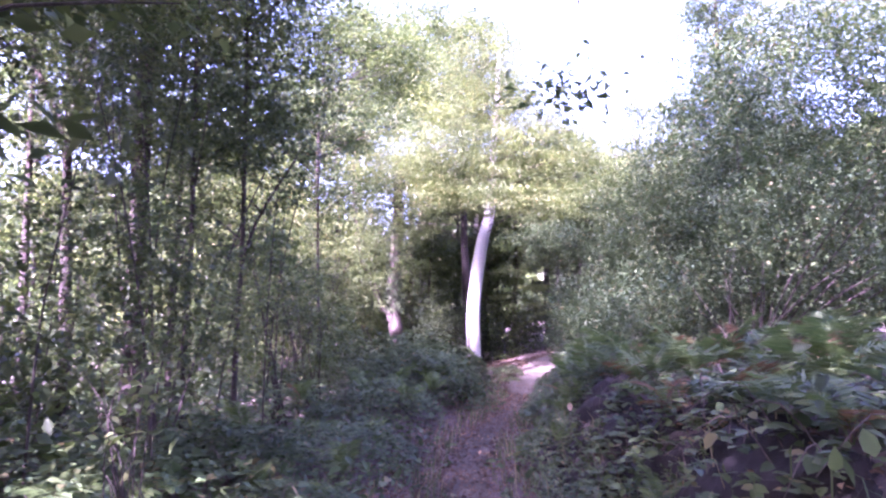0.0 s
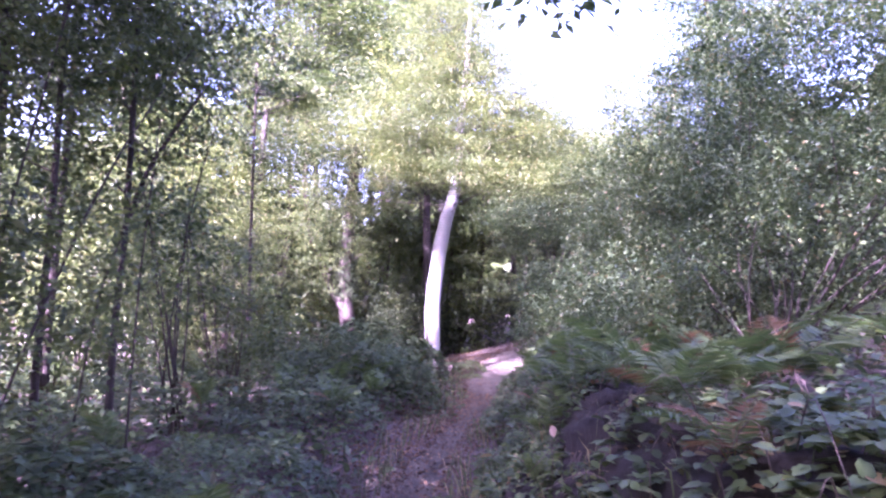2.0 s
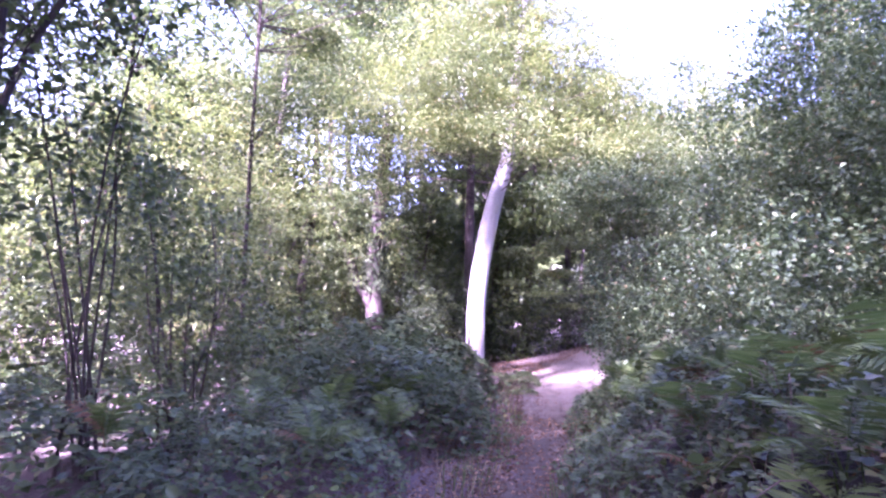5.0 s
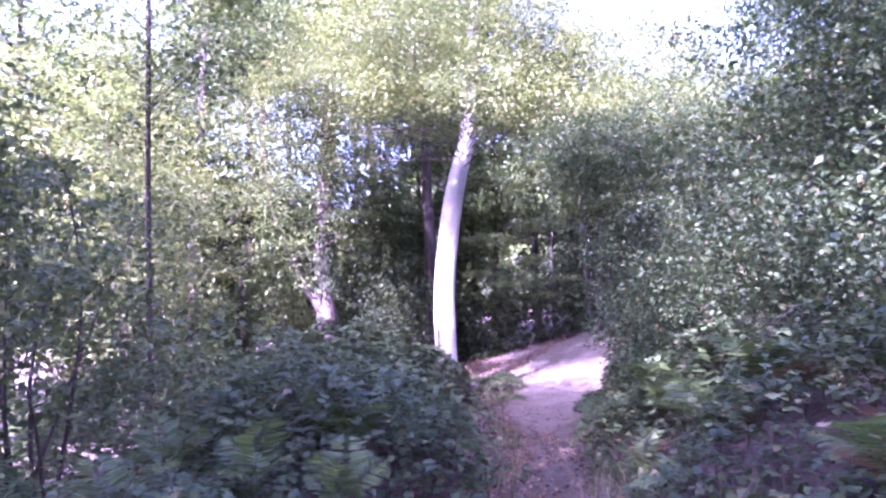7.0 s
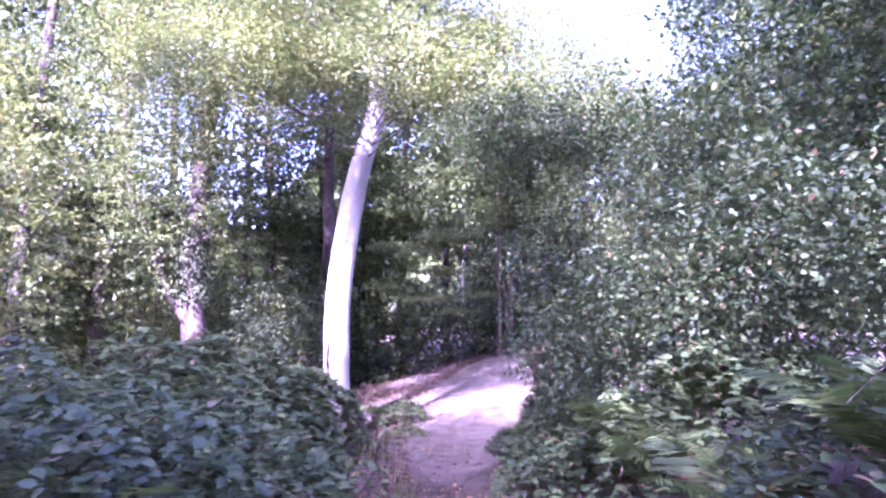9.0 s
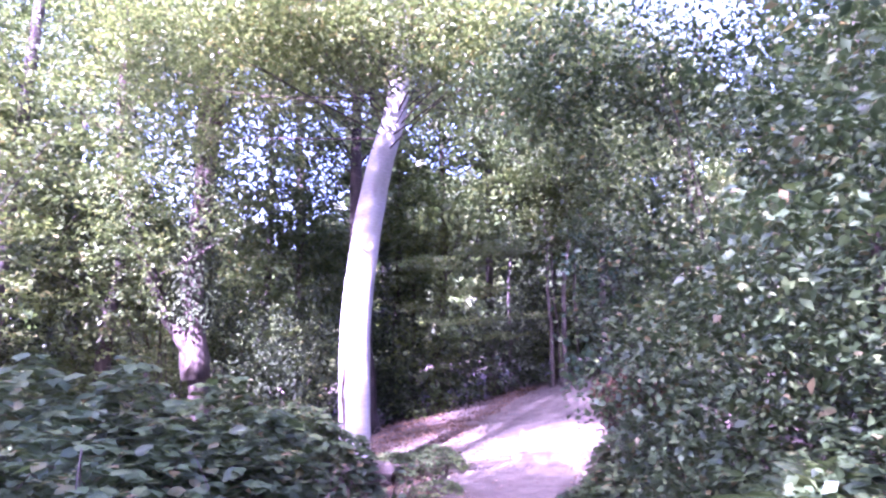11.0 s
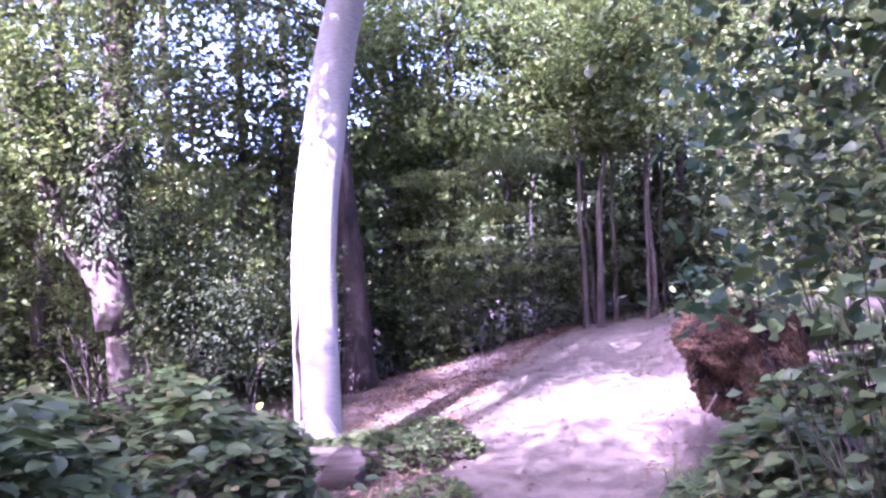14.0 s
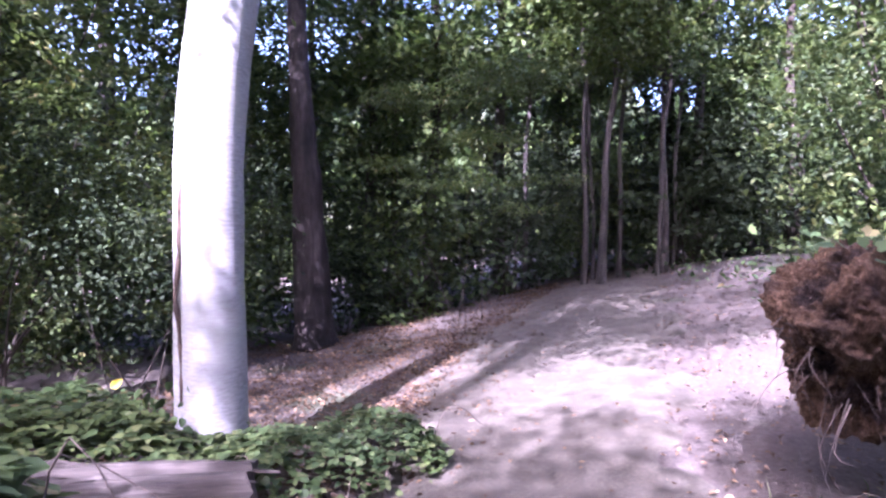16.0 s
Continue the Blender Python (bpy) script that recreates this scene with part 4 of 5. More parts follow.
def root_plate():
    e = empty("uprooted_tree", 4.75, 19.35, label="uprooted fallen tree with earth-caked root plate", category="fallen tree")
    bm = bmesh.new()
    bmesh.ops.create_icosphere(bm, subdivisions=6, radius=1.0)
    for v in bm.verts:
        p = v.co.copy()
        q = 0.95 + 0.26 * noise.noise(p * 1.5 + Vector((3, 1, 2))) + 0.15 * noise.noise(p * 3.6) + 0.12 * (0.5 - abs(noise.noise(p * 7.0))) + 0.09 * (0.4 - abs(noise.noise(p * 16))) + 0.06 * noise.noise(p * 33)
        q -= 0.42 * math.exp(-((p - Vector((-0.25, -0.9, 0.12))).length / 0.42) ** 2)
        hang = 0.16 * p.z if p.z < 0 else -0.10 * p.z
        v.co = Vector((p.x * 0.66 * q - hang * 1.2, p.y * 0.40 * q, p.z * 0.54 * q))
    bm.transform(pose(4.86, 19.45, 0.0, 0, 8, 22))
    me = bpy.data.meshes.new("root_plate")
    bm.to_mesh(me)
    bm.free()
    me.materials.append(earth_m)
    under(new("root_plate", me), e)["label"] = "ragged orange-brown earth clod"
    v, f = tube(smooth_line([(5.0, 19.5, 0.2), (6.5, 19.9, 0.22), (9.0, 20.5, 0.1), (12.5, 21.4, 0.05)], 20), np.linspace(0.26, 0.15, 20), 16, 0.04, 2)
    under(mesh_object("trunk", v, f, bark_brown, smooth=True), e)
    ivy(e, [(5.2, 19.55, 0.25), (6.5, 19.9, 0.25), (9.0, 20.5, 0.15)], 0.26, 1500, 9, leaf_bramble, 0.08)
    r = rng(8)
    for i in range(12):
        a = r.uniform(math.pi * 0.8, 2.1 * math.pi)
        st = Vector((4.72 + 0.5 * math.cos(a), 19.2 + 0.15 * r.normal(), 0.0 + 0.48 * math.sin(a)))
        way = Vector((math.cos(a), -0.5 + 0.5 * r.normal(), math.sin(a) - 0.3)).normalized()
        ln = r.uniform(0.10, 0.24)
        p1 = st + way * ln * 0.5 + Vector(r.normal(size=3)) * 0.05
        p2 = st + way * ln + Vector((0, 0, -0.12)) + Vector(r.normal(size=3)) * 0.05
        q = r.uniform(0.003, 0.008)
        v, f = tube(smooth_line([st - way * 0.1, p1, p2], 7), np.linspace(q, q * 0.2, 7), 6, 0.15, i)
        under(mesh_object("root", v, f, root_m, smooth=True), e)
    pieces = []
    for i in range(150):
        d = Vector(r.normal(size=3)).normalized()
        if d.y > 0.2:
            d.y = -d.y
        st = Vector((4.86 + 0.60 * d.x, 19.45 + 0.36 * d.y, 0.50 * d.z))
        way = (Vector((d.x, d.y * 1.2, d.z)) + Vector(r.normal(size=3)) * 0.7).normalized()
        ln = r.uniform(0.06, 0.2)
        pieces.append(tube(smooth_line([st - way * 0.05, st + way * ln * 0.5, st + way * ln + Vector((0.02, 0, -0.05))], 5), np.linspace(0.004, 0.001, 5), 4, 0.1, i, False))
    v, f = joined(pieces)
    tagged(under(mesh_object("root_fibre", v, f, root_m, label="fine broken root ends"), e), kind="stuff")
    n = 420
    q = r.random(n)
    c = np.stack([4.55 + 1.1 * q + 0.1 * r.normal(size=n), 19.35 + 0.25 * r.normal(size=n), 0.44 + 0.08 * r.normal(size=n) - 0.55 * np.clip(q - 0.55, 0, 1) * r.random(n)], 1)
    v, f = leaves(c, r.normal(size=(n, 3)) * np.array((1, 1, 0.5)) - np.array((0, 0.5, 0.4)), r.normal(scale=0.4, size=(n, 3)) + np.array((0, -0.4, 1)), 0.045 + 0.05 * r.random(n), 0.85, 0.06, 13)
    under(mesh_object("trailing_leaves", v, f, leaf_bramble, label="green leaves trailing over the clod"), e)


fallen_log()
root_plate()


# ---- brambles: low tangles whose leaves cover a mound ----
def bramble(x, y, rx, ry, h, n, seed, leaf_m=leaf_bramble, leaf=0.075, label="dark blue-green bramble thicket", category="bramble", name="bramble_thicket", group="brambles beside the path", canes=26):
    e = empty(name, x, y, label=label, category=category, group=group)
    r = rng(seed)
    m = n // 3
    a, q = r.random(m) * 2 * np.pi, np.sqrt(r.random(m))
    px, py = x + rx * q * np.cos(a), y + ry * q * np.sin(a)
    top = h * np.sqrt(np.clip(1 - q ** 2.6, 0, 1)) * (1 + 0.20 * np.sin(3.1 * px + seed) * np.sin(2.7 * py) + 0.12 * np.sin(8 * px + 5 * py))
    pz = gz(px, py) + top * (1 - 0.55 * r.random(m) ** 2.2) + 0.03
    c = np.stack([px, py, pz], 1)
    outw = np.stack([np.cos(a) * q / rx, np.sin(a) * q / ry, 0.9 / np.full(m, max(h, 0.4))], 1)
    outw /= np.linalg.norm(outw, axis=1, keepdims=True)
    base_az = r.random(m) * 2 * np.pi
    pos, ways, nor, size = [], [], [], []
    s = leaf * (0.6 + 0.75 * r.random(m))
    for k in range(3):
        az = base_az + (k - 1) * 1.15
        w = np.stack([np.cos(az), np.sin(az), -0.12 + 0.25 * r.normal(size=m)], 1)
        pos.append(c + r.normal(scale=0.006, size=(m, 3)))
        ways.append(w)
        nor.append(0.7 * outw + np.array((0, 0, 1.0)) + r.normal(scale=0.35, size=(m, 3)))
        size.append(s * (1.15 if k == 1 else 0.95))
    v, f = leaves(np.concatenate(pos), np.concatenate(ways), np.concatenate(nor), np.concatenate(size), 0.78, 0.05, 10 if leaf > 0.085 else 6)
    under(mesh_object("leaves", v, f, leaf_m), e)
    pieces = []
    for i in range(canes):
        j = r.integers(m)
        d = r.uniform(0.3, 0.8)
        an = r.random() * 6.28
        x0, y0 = px[j] + d * math.cos(an), py[j] + d * math.sin(an)
        pieces.append(tube(smooth_line([(px[j], py[j], float(gz(px[j], py[j]))), (px[j] * 0.6 + x0 * 0.4, py[j] * 0.6 + y0 * 0.4, float(pz[j]) + 0.10), (x0, y0, float(pz[j]) - 0.15)], 8), np.linspace(0.005, 0.002, 8), 4, 0, 1, False))
    v, f = joined(pieces)
    tagged(under(mesh_object("cane_tangle", v, f, twig_m, smooth=True), e), kind="stuff")
    return e


bramble(-0.75, 16.4, 1.75, 1.9, 1.45, 10000, 101, leaf=0.09, label="dense thicket of broad blue-green bramble leaves")
bramble(-0.65, 13.6, 1.6, 1.8, 1.25, 11000, 102, leaf=0.066)
bramble(-2.4, 15.0, 1.6, 2.2, 1.5, 7000, 103)
bramble(-1.2, 10.6, 1.2, 1.7, 0.75, 7000, 104, leaf=0.052)
bramble(-1.35, 7.4, 1.05, 1.7, 0.45, 6000, 105, leaf=0.05)
bramble(-1.5, 4.6, 0.95, 1.5, 0.28, 5000, 106, leaf=0.05, label="low dark green brambles with fallen leaves")
bramble(-3.2, 5.6, 1.3, 2.0, 0.65, 4000, 107)
for k, (x, y, rx, h) in enumerate(((-4.4, 8.6, 1.5, 0.7), (-3.3, 11.2, 1.4, 0.9), (-5.6, 7.0, 1.4, 0.7), (-6.2, 11.6, 1.6, 0.9), (-7.8, 9.0, 1.6, 0.9), (-4.6, 14.6, 1.6, 1.2), (-7.0, 14.4, 1.7, 1.1), (-2.6, 7.0, 1.1, 0.6))):
    bramble(x, y, rx, rx * 1.1, h, 3200, 130 + k, label="shaded bramble undergrowth among young trees", leaf=0.08, canes=14)
bramble(0.0, 18.3, 1.4, 0.95, 1.16, 6200, 108, leaf=0.09, label="dense thicket of broad blue-green bramble leaves")
bramble(3.3, 14.2, 1.2, 1.9, 0.8, 7500, 109, leaf=0.062)
bramble(3.75, 16.5, 0.6, 0.9, 0.75, 4500, 110)
bramble(2.35, 10.9, 0.95, 1.7, 0.6, 6500, 111, leaf=0.055, label="bramble thicket covering the foot of the bank")
bramble(1.95, 8.4, 0.75, 1.2, 0.35, 3600, 112, leaf=0.05, label="bramble thicket covering the foot of the bank")
bramble(1.9, 5.3, 0.7, 1.2, 0.24, 1500, 113, label="broad-leaved bramble patch on the dark bank", leaf=0.08)
bramble(2.9, 4.6, 0.9, 1.3, 0.26, 900, 114, label="broad-leaved bramble patch on the dark bank", leaf=0.08)
for k, y in enumerate((3.4, 4.7, 6.0, 7.3, 8.6)):
    bramble(float(path_x(y)) + 0.95, y, 0.36, 0.85, 0.16, 1300, 140 + k, label="small-leaved bramble shoots at the foot of the bank", leaf=0.05, canes=8)
bramble(2.3, 3.6, 0.85, 1.0, 0.26, 1000, 121, label="broad-leaved bramble patch on the dark bank", leaf=0.08)
bramble(3.6, 3.4, 1.0, 1.2, 0.3, 900, 122, label="broad-leaved bramble patch on the dark bank", leaf=0.08)
bramble(3.6, 7.0, 1.2, 1.5, 0.3, 1200, 115, label="bramble thicket on top of the bank")
bramble(1.85, 20.45, 0.85, 0.5, 0.34, 3200, 116, leaf_shrub, 0.055, "low fresh green woodland plants in leaf", "ground plants", "ground_plants", "plants round the beech", 6)
bramble(0.1, 20.55, 1.4, 0.55, 0.46, 5200, 117, leaf_shrub, 0.065, "low fresh green woodland plants in leaf", "ground plants", "ground_plants", "plants round the beech", 6)
bramble(-1.6, 20.3, 1.0, 0.8, 0.5, 3000, 118, leaf_bramble, 0.07, "low fresh green woodland plants in leaf", "ground plants", "ground_plants", "plants round the beech", 6)
bramble(2.1, 19.3, 0.35, 0.5, 0.10, 500, 119, leaf_shrub, 0.05, "low fresh green woodland plants in leaf", "ground plants", "ground_plants", "plants round the beech", 3)
bramble(-1.1, 22.1, 1.5, 0.8, 0.4, 3600, 123, leaf_bramble, 0.07, "low dark green woodland plants in shade", "ground plants", "ground_plants", "plants round the beech", 6)
bramble(-3.4, 21.2, 1.5, 1.2, 0.6, 3600, 124, leaf_bramble, 0.08, "low dark green woodland plants in shade", "ground plants", "ground_plants", "plants round the beech", 6)
bramble(4.05, 17.35, 0.65, 0.7, 1.05, 4200, 126, leaf=0.088, label="bramble thicket in front of the root plate")
bramble(3.45, 17.5, 0.5, 0.55, 0.28, 1800, 125, leaf_bramble, 0.055, "low green plants under the root plate", "ground plants", "ground_plants", "plants round the beech", 4)
bramble(4.2, 18.3, 0.6, 0.6, 0.28, 2600, 120, leaf_bramble, 0.06, "low green plants under the root plate", "ground plants", "ground_plants", "plants round the beech", 4)


# ---- ferns ----
def frond_mesh(name, length, seed, mat):
    """One arching frond: a rib with pairs of narrow leaflets that taper to its tip."""
    r = rng(seed)
    n = 21
    spine = [Vector((length * (u * 0.86), 0.03 * length * math.sin(3 * u + seed), length * (0.75 * u - 0.74 * u * u))) for u in np.linspace(0, 1, 30)]
    verts, faces = tube([tuple(p) for p in spine[::3]], np.linspace(0.005, 0.0015, 10), 3, 0, 1, False)
    pos, ways, nor, size = [], [], [], []
    for i in range(n):
        u = 0.2 + 0.8 * i / n
        c = spine[min(28, int(u * 29))]
        d = (spine[min(29, int(u * 29) + 1)] - c).normalized()
        ln = length * 0.30 * math.sin(math.pi * (0.20 + 0.76 * (u - 0.2) / 0.8)) ** 0.9 * r.uniform(0.85, 1.1)
        for s in (-1, 1):
            w = (Vector((0, s, 0)) + d * 0.45 + Vector((0, 0, -0.22 + 0.10 * r.normal()))).normalized()
            pos.append(c)
            ways.append(w)
            nor.append(Vector((0, 0, 1)) - w * 0.2 + d * 0.25 * r.normal())
            size.append(ln)
            for k in range(2):
                for t in (-1, 1):
                    pos.append(c + w * ln * (0.2 + 0.26 * k))
                    ways.append(w + d * t * 1.1)
                    nor.append(Vector((0, 0, 1)))
                    size.append(ln * 0.15 * (1.1 - 0.2 * k))
    v2, f2 = leaves(np.array(pos), np.array(ways), np.array(nor), np.array(size), 0.13, 0.015, 4)
    o = len(verts)
    me = bpy.data.meshes.new(name)
    me.from_pydata(verts + [tuple(p) for p in v2], [], faces + [tuple(int(i) + o for i in q) for q in f2])
    me.materials.append(mat)
    return me


FRONDS = [frond_mesh("frond", 0.75, s, leaf_fern) for s in (1, 2)] + [frond_mesh("frond", 0.95, 3, leaf_fern)]
DRY = frond_mesh("dry_frond", 0.7, 4, leaf_fern_dry)


def fern(x, y, n, size, seed, dry=0.12, z=None, lean=0.0):
    e = empty("bracken_fern", x, y, z, "green bracken fern with arching feathery fronds", "fern", "ferns beside the path")
    r = rng(seed)
    for i in range(n):
        is_dry = r.random() < dry
        ob = new("frond", DRY if is_dry else FRONDS[int(r.integers(3))])
        if is_dry:
            ob["label"] = "withered brown frond"
        ob.parent = e
        ob.matrix_basis = pose(0, 0, 0, r.normal() * 14, -28 - 36 * r.random() + lean, 360 * (i + 0.6 * r.random()) / n) @ Matrix.Scale(size * r.uniform(0.7, 1.15), 4)
    return e


FERNS = [(2.75, 4.4, 7, 1.0), (3.4, 5.2, 8, 1.1), (2.55, 6.2, 8, 1.0), (3.2, 6.7, 8, 1.1), (2.35, 7.6, 8, 1.0), (3.1, 8.2, 8, 1.1), (4.1, 6.3, 8, 1.2), (4.9, 5.6, 8, 1.2), (2.2, 9.0, 6, 0.9), (3.9, 3.9, 8, 1.2), (4.9, 7.6, 7, 1.1),
         (2.9, 9.7, 7, 1.0), (2.5, 12.0, 7, 1.0), (2.85, 13.2, 7, 1.0), (3.0, 14.2, 6, 0.9), (1.45, 4.2, 5, 0.55), (1.3, 6.8, 5, 0.5), (1.55, 7.6, 5, 0.6), (1.9, 10.4, 5, 0.7),
         (-1.2, 3.4, 6, 0.7), (-1.7, 5.6, 5, 0.6), (-2.4, 10.3, 6, 0.8), (-1.6, 12.3, 6, 0.8), (-0.8, 11.6, 5, 0.7), (-1.9, 8.8, 5, 0.7), (-1.0, 14.6, 5, 0.6), (3.9, 10.3, 7, 1.2), (3.5, 11.2, 7, 1.1), (2.05, 3.6, 6, 0.8), (5.8, 6.6, 8, 1.2),
         (1.85, 5.0, 7, 0.8), (2.05, 6.0, 7, 0.9), (1.95, 6.9, 7, 0.9), (1.9, 7.9, 6, 0.8), (2.3, 4.2, 7, 0.9), (2.0, 3.0, 6, 0.8), (1.75, 8.8, 6, 0.8), (2.1, 9.8, 6, 0.9), (2.6, 11.3, 7, 0.9), (2.35, 13.0, 6, 0.8), (3.1, 3.2, 8, 1.1), (4.3, 4.8, 8, 1.2),
         (2.75, 15.1, 6, 0.7), (-1.0, 6.2, 6, 0.7), (-0.9, 8.4, 6, 0.7), (-0.6, 9.8, 6, 0.7), (-1.4, 10.9, 6, 0.8), (-0.3, 12.4, 6, 0.7), (-1.9, 13.4, 6, 0.8), (-2.6, 4.4, 7, 0.9), (-1.5, 2.9, 6, 0.7), (-0.2, 10.9, 5, 0.6), (-2.9, 8.9, 7, 0.9), (-3.6, 6.2, 7, 0.9)]
for k, (x, y, n, s) in enumerate(FERNS):
    fern(x, y, n + (2 if x > 2 else 0), s * (0.95 if x > 1.6 else 1.0), 200 + k, 0.18 if x > 0 else 0.08, float(gz(x, y)) + (0.10 if x > 0 else 0.5 if y > 9.5 else 0.12), 14 if 1.6 < x < 2.5 else 0)

fern(2.8, 13.7, 9, 0.62, 290, 0.0, 0.0)
fern(3.2, 13.3, 9, 0.75, 292, 0.0, 0.2)


# ---- woods all round ----
def woods():
    r = rng(77)
    kinds = []
    for s, mat, bark in ((1, leaf_wood, bark_brown), (2, leaf_wood, bark_brown), (3, leaf_shrub, bark_grey)):
        x, y = -60.0 - 8 * s, -40.0
        g = float(gz(x, y))
        kinds.append(tree("woodland_tree", (x, y), [(x + 0.1, y, g + 2), (x - 0.1, y + 0.1, g + 5), (x + 0.2, y, g + 10)], 0.17, 0.05,
                          [(x, y, g + 8.2, 2.4, 2.4, 2.0), (x + 1.2, y, g + 5.6, 1.7, 1.6, 1.3), (x - 1.2, y + 0.5, g + 5.0, 1.6, 1.6, 1.2), (x, y - 1.1, g + 3.4, 1.4, 1.3, 0.9)], mat, bark,
                          "tall leafy tree of the surrounding wood", group="surrounding wood", seed=90 + s, per_m3=5.5, per_clump=17, clump_r=0.45, leaf=0.18, flat=0.7, n_limbs=20, lump=0.08, main=0))
    under_s = []
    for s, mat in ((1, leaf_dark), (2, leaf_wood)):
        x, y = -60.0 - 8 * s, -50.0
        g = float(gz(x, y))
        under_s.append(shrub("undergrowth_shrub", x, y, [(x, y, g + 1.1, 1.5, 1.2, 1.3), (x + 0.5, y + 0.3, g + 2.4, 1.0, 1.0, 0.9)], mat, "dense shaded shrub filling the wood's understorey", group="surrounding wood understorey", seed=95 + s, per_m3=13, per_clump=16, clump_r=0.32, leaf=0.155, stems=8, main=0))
    spots = [(x + r.normal() * 0.7, y + r.normal() * 0.7, 0.9) for y, row in ((31, range(-12, 20, 4)), (36, range(-16, 26, 9))) for x in row]
    spots += [(-8.2, 25.5, 1.4), (-5.0, 27.5, 1.5), (-1.6, 29.0, 1.45), (-0.6, 29.0, 0.85), (0.8, 31.5, 1.2), (2.2, 30.5, 1.25), (3.6, 30.2, 1.25), (5.4, 31.0, 1.3), (7.2, 32.4, 1.35), (9.6, 30.6, 1.25), (11.6, 29.0, 1.15), (-10.0, 23.0, 1.0)]
    spots += [(-13, 19, 1.5), (-10.5, 24.5, 1.4), (-15, 20, 0.9), (-14, 25, 1.1), (-9.5, 27.5, 1.2), (-18, 15, 1.0), (-19, 8, 1.1), (-5.5, 29, 0.9), (-12, 33, 1.1)]
    spots += [(9.2, 16.0, 1.0), (9.6, 12.0, 1.0), (8.8, 19.5, 0.85), (11.5, 17, 0.9), (13, 22, 1.0), (14, 27, 1.0), (12, 9, 0.9), (16, 13, 1.0), (13, 4, 1.0), (18, 20, 1.1), (10.5, 24.5, 0.85)]
    # unseen trees behind and beside the start, added to shade the foreground
    spots += [(-4.4, 3.4, 1.25), (-3.0, -0.6, 1.5), (-7.3, 5.0, 1.35), (-7.0, 0.5, 1.6), (-0.6, -3.0, 1.6), (2.6, -1.2, 1.6), (-6.0, -4.5, 1.5), (5.5, 0.5, 1.4), (-1.5, -6.5, 1.4), (3.5, -4.0, 1.0), (7, -2, 1.0), (1, -10, 1.1), (-10, -3, 1.1)]
    used = set()
    for i, (x, y, s) in enumerate(spots):
        k = 1 if (y > 30 and i % 2) else int(r.integers(3))
        m = pose(x, y, float(gz(x, y)), 0, 0, 360 * r.random()) @ Matrix.Scale(s * r.uniform(0.88, 1.1), 4)
        if k in used:
            copy_thing(kinds[k], m)
        else:
            kinds[k].matrix_basis = m
            used.add(k)
    for x, y, s, k, turn in ((-8.0, 32.0, 1.9, 2, 40), (-11.5, 29.5, 1.6, 2, 310)):
        copy_thing(kinds[k], pose(x, y, float(gz(x, y)), 0, 0, turn) @ Matrix.Scale(s, 4))
    low = [(x + r.normal() * 0.5, 29.8 + r.normal() * 0.6) for x in np.arange(-10, 17, 1.9)] + [(x + r.normal() * 0.8, 33.5 + r.normal()) for x in np.arange(-14, 22, 3.4)]
    # the last five are unseen shrubs behind the start, added to block low light
    low += [(x, y) for x, y in ((-9.5, 8), (-10, 12), (-9, 15), (-9.5, 20), (-8, 24), (-6, 26.5), (-3.5, 27.5), (10, 16), (10.8, 20.5), (11, 24), (10.5, 12), (11, 8), (9, 5), (-8.5, 5), (-12, 6), (-0.5, 28.0), (3.4, 29.0), (9.0, 28.8), (-6.6, 8.8), (-8.0, 7.0), (-7.4, 11.2), (-9.0, 9.8), (-6.0, 13.2), (-5.4, 5.4), (-3.6, -1.4), (-2.0, -3.0), (-5.0, 0.6), (-6.8, 2.6), (2.6, -2.6))]
    used = set()
    for i, (x, y) in enumerate(low):
        # beyond the clearing mostly the dark-leaved copy, its colour standing in for shade
        k = 0 if (y > 28 and r.random() < 0.7) else 1
        m = pose(x, y, float(gz(x, y)), 0, 0, 360 * r.random()) @ Matrix.Scale(r.uniform(0.8, 1.25), 4)
        if k in used:
            copy_thing(under_s[k], m)
        else:
            under_s[k].matrix_basis = m
            used.add(k)


woods()


def far_woods():
    r = rng(61)
    n = 64000
    a = r.random(n) * 2 * np.pi
    q = r.uniform(44, 60, n)
    px, py = q * np.sin(a), 14 + q * np.cos(a)
    pz = gz(px, py) + 17 * r.random(n) * (0.8 + 0.2 * np.sin(9 * a) + 0.12 * np.sin(23 * a))
    v, f = leaves(np.stack([px, py, pz], 1), r.normal(size=(n, 3)), r.normal(size=(n, 3)) + np.array((0, 0, 1)), 1.3 + 1.2 * r.random(n), 0.7, 0.1, 4)
    tagged(mesh_object("far_woods", v, f, leaf_wood), "distant green woodland closing every view", "woods", kind="stuff")


far_woods()


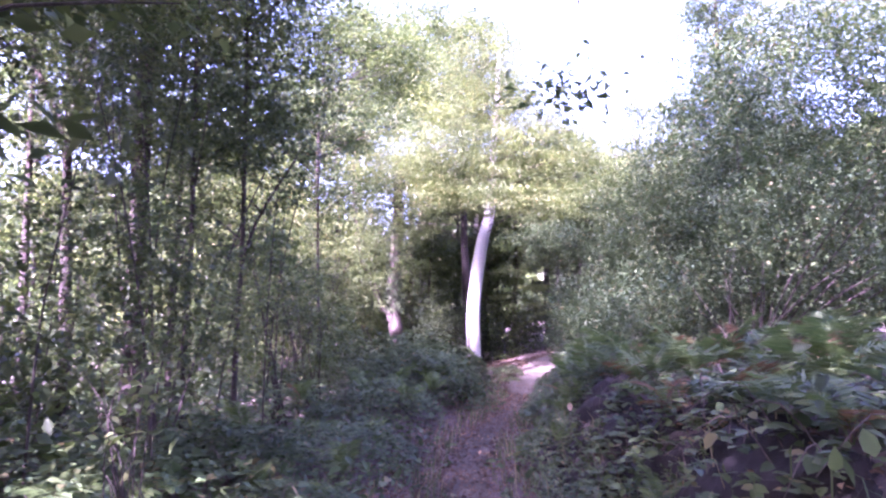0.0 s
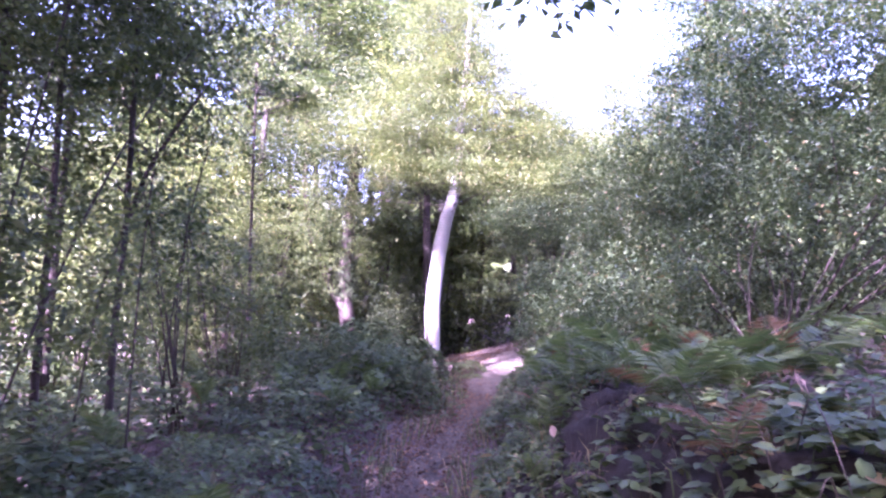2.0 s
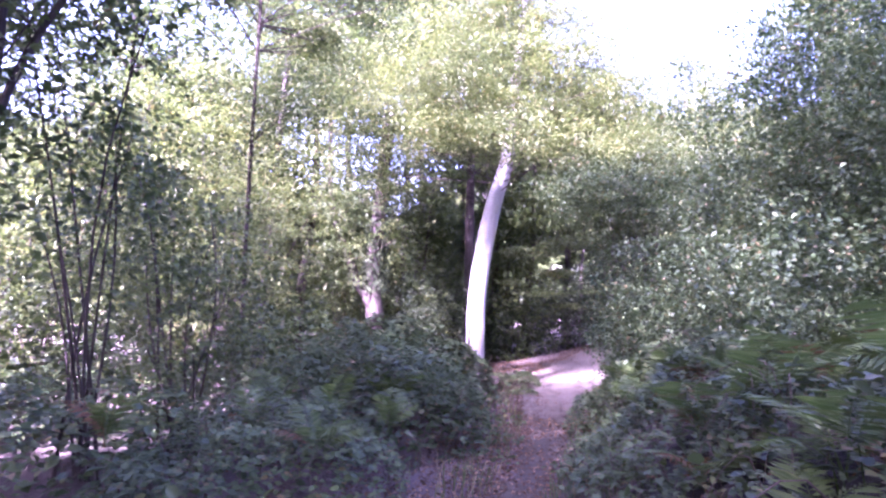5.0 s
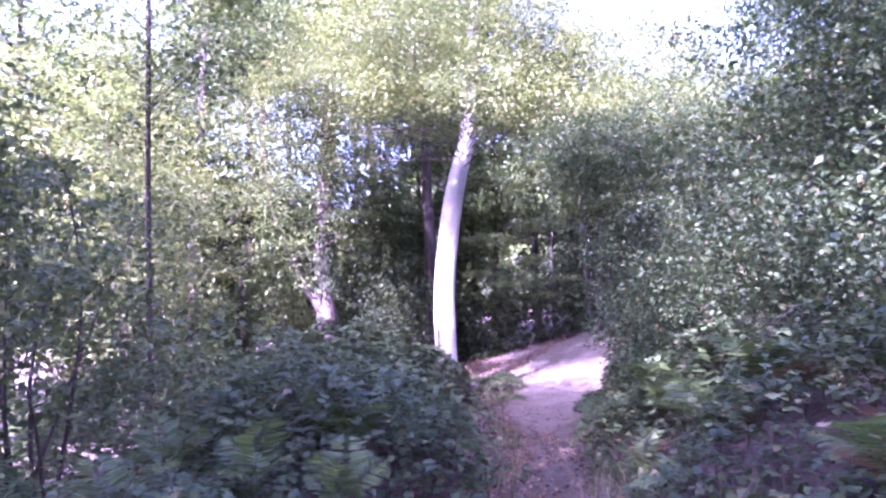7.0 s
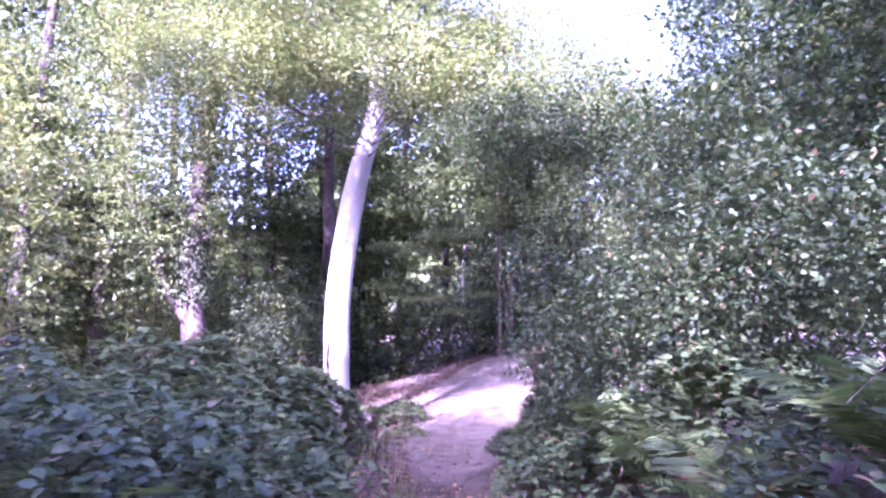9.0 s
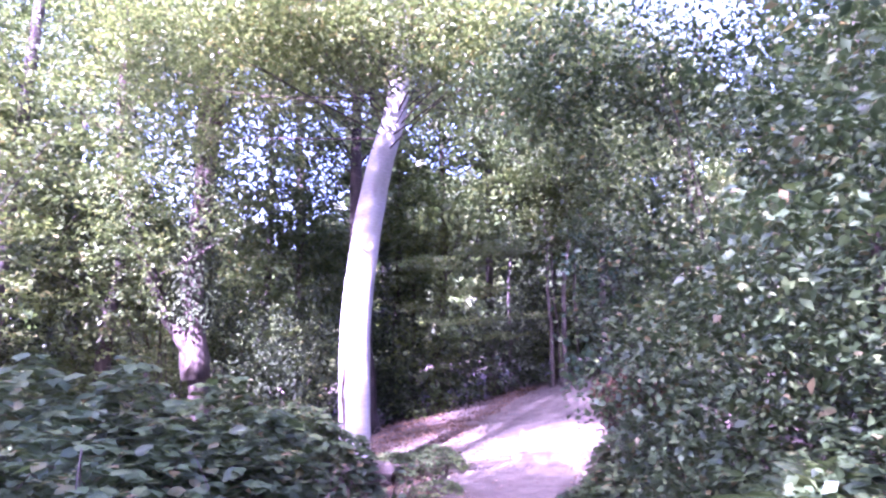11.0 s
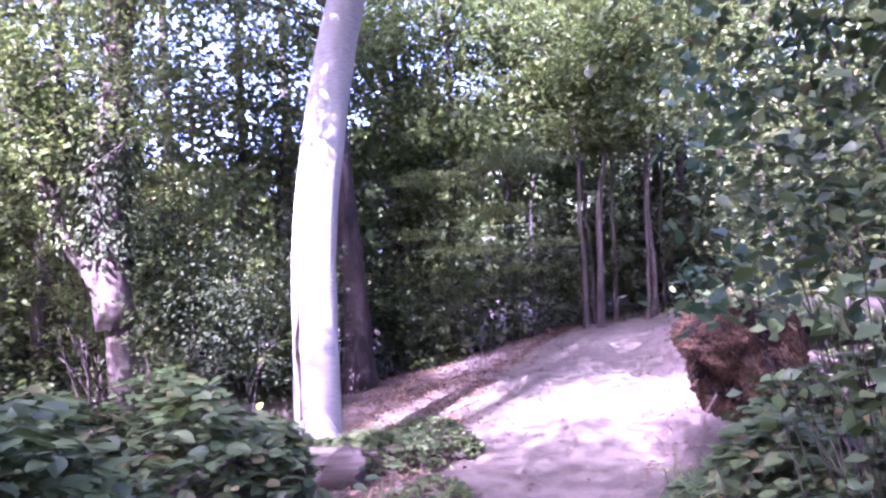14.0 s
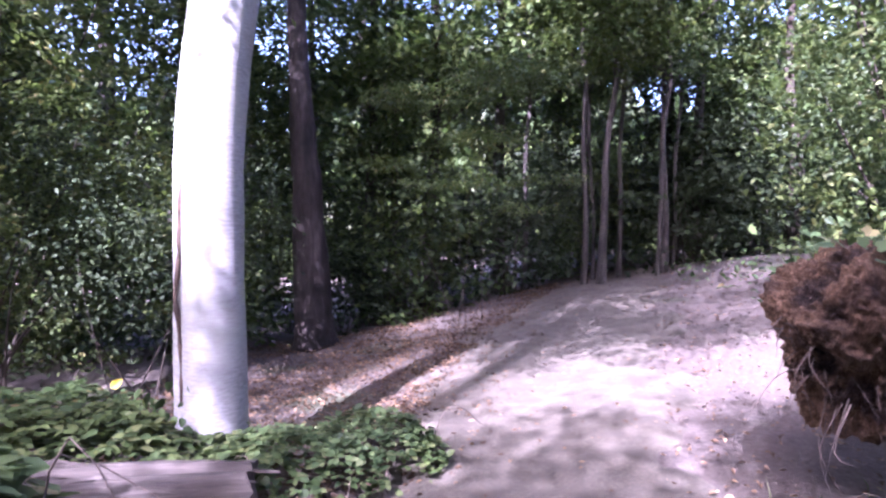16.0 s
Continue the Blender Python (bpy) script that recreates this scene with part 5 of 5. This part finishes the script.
def herbs():
    """Low growth that covers the floor of the wood away from the path."""
    r = rng(62)
    n = 38000
    px, py = r.uniform(-13, 13, n), r.uniform(-1, 31, n)
    side = px - path_x(py)
    keep = (np.abs(side) > np.interp(py, WIDE_Y, WIDE_W) + 0.12 + 0.2 * np.sin(4 * py)) & ((py < 18.5) | (px < -2.2) | (px > 7.5)) & (np.sin(1.3 * px + 0.4 * py) + np.sin(1.1 * py - 0.7 * px) + 1.5 * r.random(n) > 0.0)
    px, py, side = px[keep], py[keep], side[keep]
    m = len(px)
    h = np.clip(np.abs(side) - 0.35, 0.05, 0.5)
    pz = gz(px, py) + 0.03 + h * r.random(m)
    ways = np.stack([r.normal(size=m), r.normal(size=m), -0.1 + 0.4 * r.normal(size=m)], 1)
    v, f = leaves(np.stack([px, py, pz], 1), ways, r.normal(scale=0.45, size=(m, 3)) + np.array((0, 0, 1)), 0.06 + 0.08 * r.random(m), 0.6, 0.1, 6)
    tagged(mesh_object("woodland_herbs", v, f, leaf_bramble), "low dark green woodland herbs covering the floor", "herbs", kind="stuff")


herbs()


# ---- small things ----
def litter():
    r = rng(15)
    n = 40000
    y = r.uniform(1.5, 29, n)
    side = r.normal(size=n) * (0.5 + 1.3 * (r.random(n) < 0.5)) - np.where(y > 18.5, 1.0, 0.25)
    near = np.abs(side) < np.interp(y, WIDE_Y, WIDE_W) * 0.8
    keep = ~near | (r.random(n) < np.where(y < 16, 0.40, 0.14))
    y, side = y[keep], side[keep]
    x = path_x(y) + side
    x2, y2 = r.uniform(-0.5, 3.4, 8000), r.uniform(21.2, 28.5, 8000)
    keep = x2 < 2.6 + 0.45 * (y2 - 21.2) - 1.2 * r.random(8000)
    x, y = np.concatenate([x, x2[keep]]), np.concatenate([y, y2[keep]])
    m = len(x)
    c = np.stack([x, y, gz(x, y) + 0.03 + 0.012 * r.random(m)], 1)
    a = r.random(m) * 6.28
    w = np.stack([np.cos(a), np.sin(a), 0.25 * r.normal(size=m)], 1)
    nor = np.array((0, 0, 1)) + r.normal(scale=0.3, size=(m, 3))
    v, f = leaves(c, w, nor, 0.025 + 0.035 * r.random(m), 0.6, 0.12, 6)
    tagged(mesh_object("leaf_litter", v, f, leaf_litter_m), "brown and tan fallen leaves strewn over soil", "leaf litter", kind="stuff")


litter()


def grass():
    """Arching blades along the edges of the path and on the bank."""
    r = rng(63)
    n = 4500
    py = r.uniform(1.5, 19.5, n)
    s = np.where(r.random(n) < 0.72, 1, -1)
    off = np.interp(py, WIDE_Y, WIDE_W) + 0.06 + np.abs(r.normal(size=n)) * np.where(s > 0, 0.75, 0.4)
    px = path_x(py) + s * off
    keep = (np.sin(2.3 * py + 1.1 * px) + np.sin(5.1 * py) + 1.2 * r.random(n) > -0.2)
    px, py, s = px[keep], py[keep], s[keep]
    m = len(px)
    ln = 0.12 + 0.30 * r.random(m) ** 1.5
    a = r.random(m) * 6.283
    d = np.stack([np.cos(a) - 0.5 * s, np.sin(a), np.zeros(m)], 1)
    side = np.stack([-np.sin(a), np.cos(a), np.zeros(m)], 1)
    base = np.stack([px, py, gz(px, py)], 1)
    up = np.array((0, 0, 1.0))
    w = (0.0025 + 0.003 * r.random(m))[:, None]
    bend = (0.3 + 0.6 * r.random(m))[:, None]
    L = ln[:, None]
    p1 = base + up * L * 0.6 + d * L * 0.2 * bend
    p2 = base + up * L * (0.95 - 0.35 * bend) + d * L * 0.75 * bend
    v = np.stack([base - side * w, base + side * w, p1 + side * w, p1 - side * w, p2], 1).reshape(-1, 3)
    k = np.arange(m)[:, None] * 5
    f = np.concatenate([k + np.array(((0, 1, 2),)), k + np.array(((0, 2, 3),)), k + np.array(((3, 2, 4),))])
    tagged(mesh_object("long_grass", v, f, leaf_grass), "thin green and straw-coloured grass blades", "grass", kind="stuff")


grass()


def fallen_twigs():
    r = rng(71)
    for i in range(18):
        y = r.uniform(3.0, 21.5)
        s = 1 if r.random() < 0.5 else -1
        x = float(path_x(y)) + s * (float(np.interp(y, WIDE_Y, WIDE_W)) * r.uniform(0.6, 1.1))
        e = empty("fallen_twig", x, y, label="thin brown dead twig lying on soil", category="twig", group="twigs on the path")
        a, ln = r.uniform(0, 6.28), r.uniform(0.15, 0.45)
        pts = []
        for u in np.linspace(-0.5, 0.5, 6):
            px, py = x + ln * u * math.cos(a) + 0.02 * r.normal(), y + ln * u * math.sin(a) + 0.02 * r.normal()
            pts.append((px, py, float(gz(px, py)) + 0.028))
        v, f = tube(smooth_line(pts, 10), np.linspace(0.007, 0.003, 10), 5, 0.15, i)
        under(mesh_object("stick", v, f, twig_m, smooth=True), e)


def single_leaf(name, x, y, z, size, mat, label, turn, tilt, seed):
    """One leaf on its stalk."""
    e = empty(name, x, y, label=label, category="leaf")
    g = float(gz(x, y))
    v, f = tube(smooth_line([(x, y, g), (x + 0.02, y, (g + z) / 2), (x, y, z)], 6), np.linspace(0.004, 0.002, 6), 5, 0, 1)
    under(mesh_object("stalk", v, f, twig_m), e)
    a, t = radians(turn), radians(tilt)
    v, f = leaves(np.array([(x, y, z)]), np.array([(math.cos(a) * math.cos(t), math.sin(a) * math.cos(t), math.sin(t))]), np.array([(0.2, -0.9, 0.5)]), np.array([size]), 0.75, 0.08, 10)
    under(mesh_object("blade", v, f, mat), e)


fallen_twigs()
single_leaf("withered_leaf", 1.36, 6.64, 0.40, 0.10, pale_m, "pale withered leaf hanging over the bank", 20, -65, 1)
single_leaf("withered_leaf", 1.95, 4.6, 0.55, 0.08, pale_m, "pale withered leaf hanging over the bank", 150, -50, 2)
single_leaf("withered_leaf", 2.45, 10.4, 0.35, 0.09, pale_m, "pale withered leaf on the brambles", 60, -60, 3)
single_leaf("yellow_leaf", 0.50, 20.75, -0.52, 0.09, yellow_m, "bright yellow leaf among green plants", 30, 40, 4)
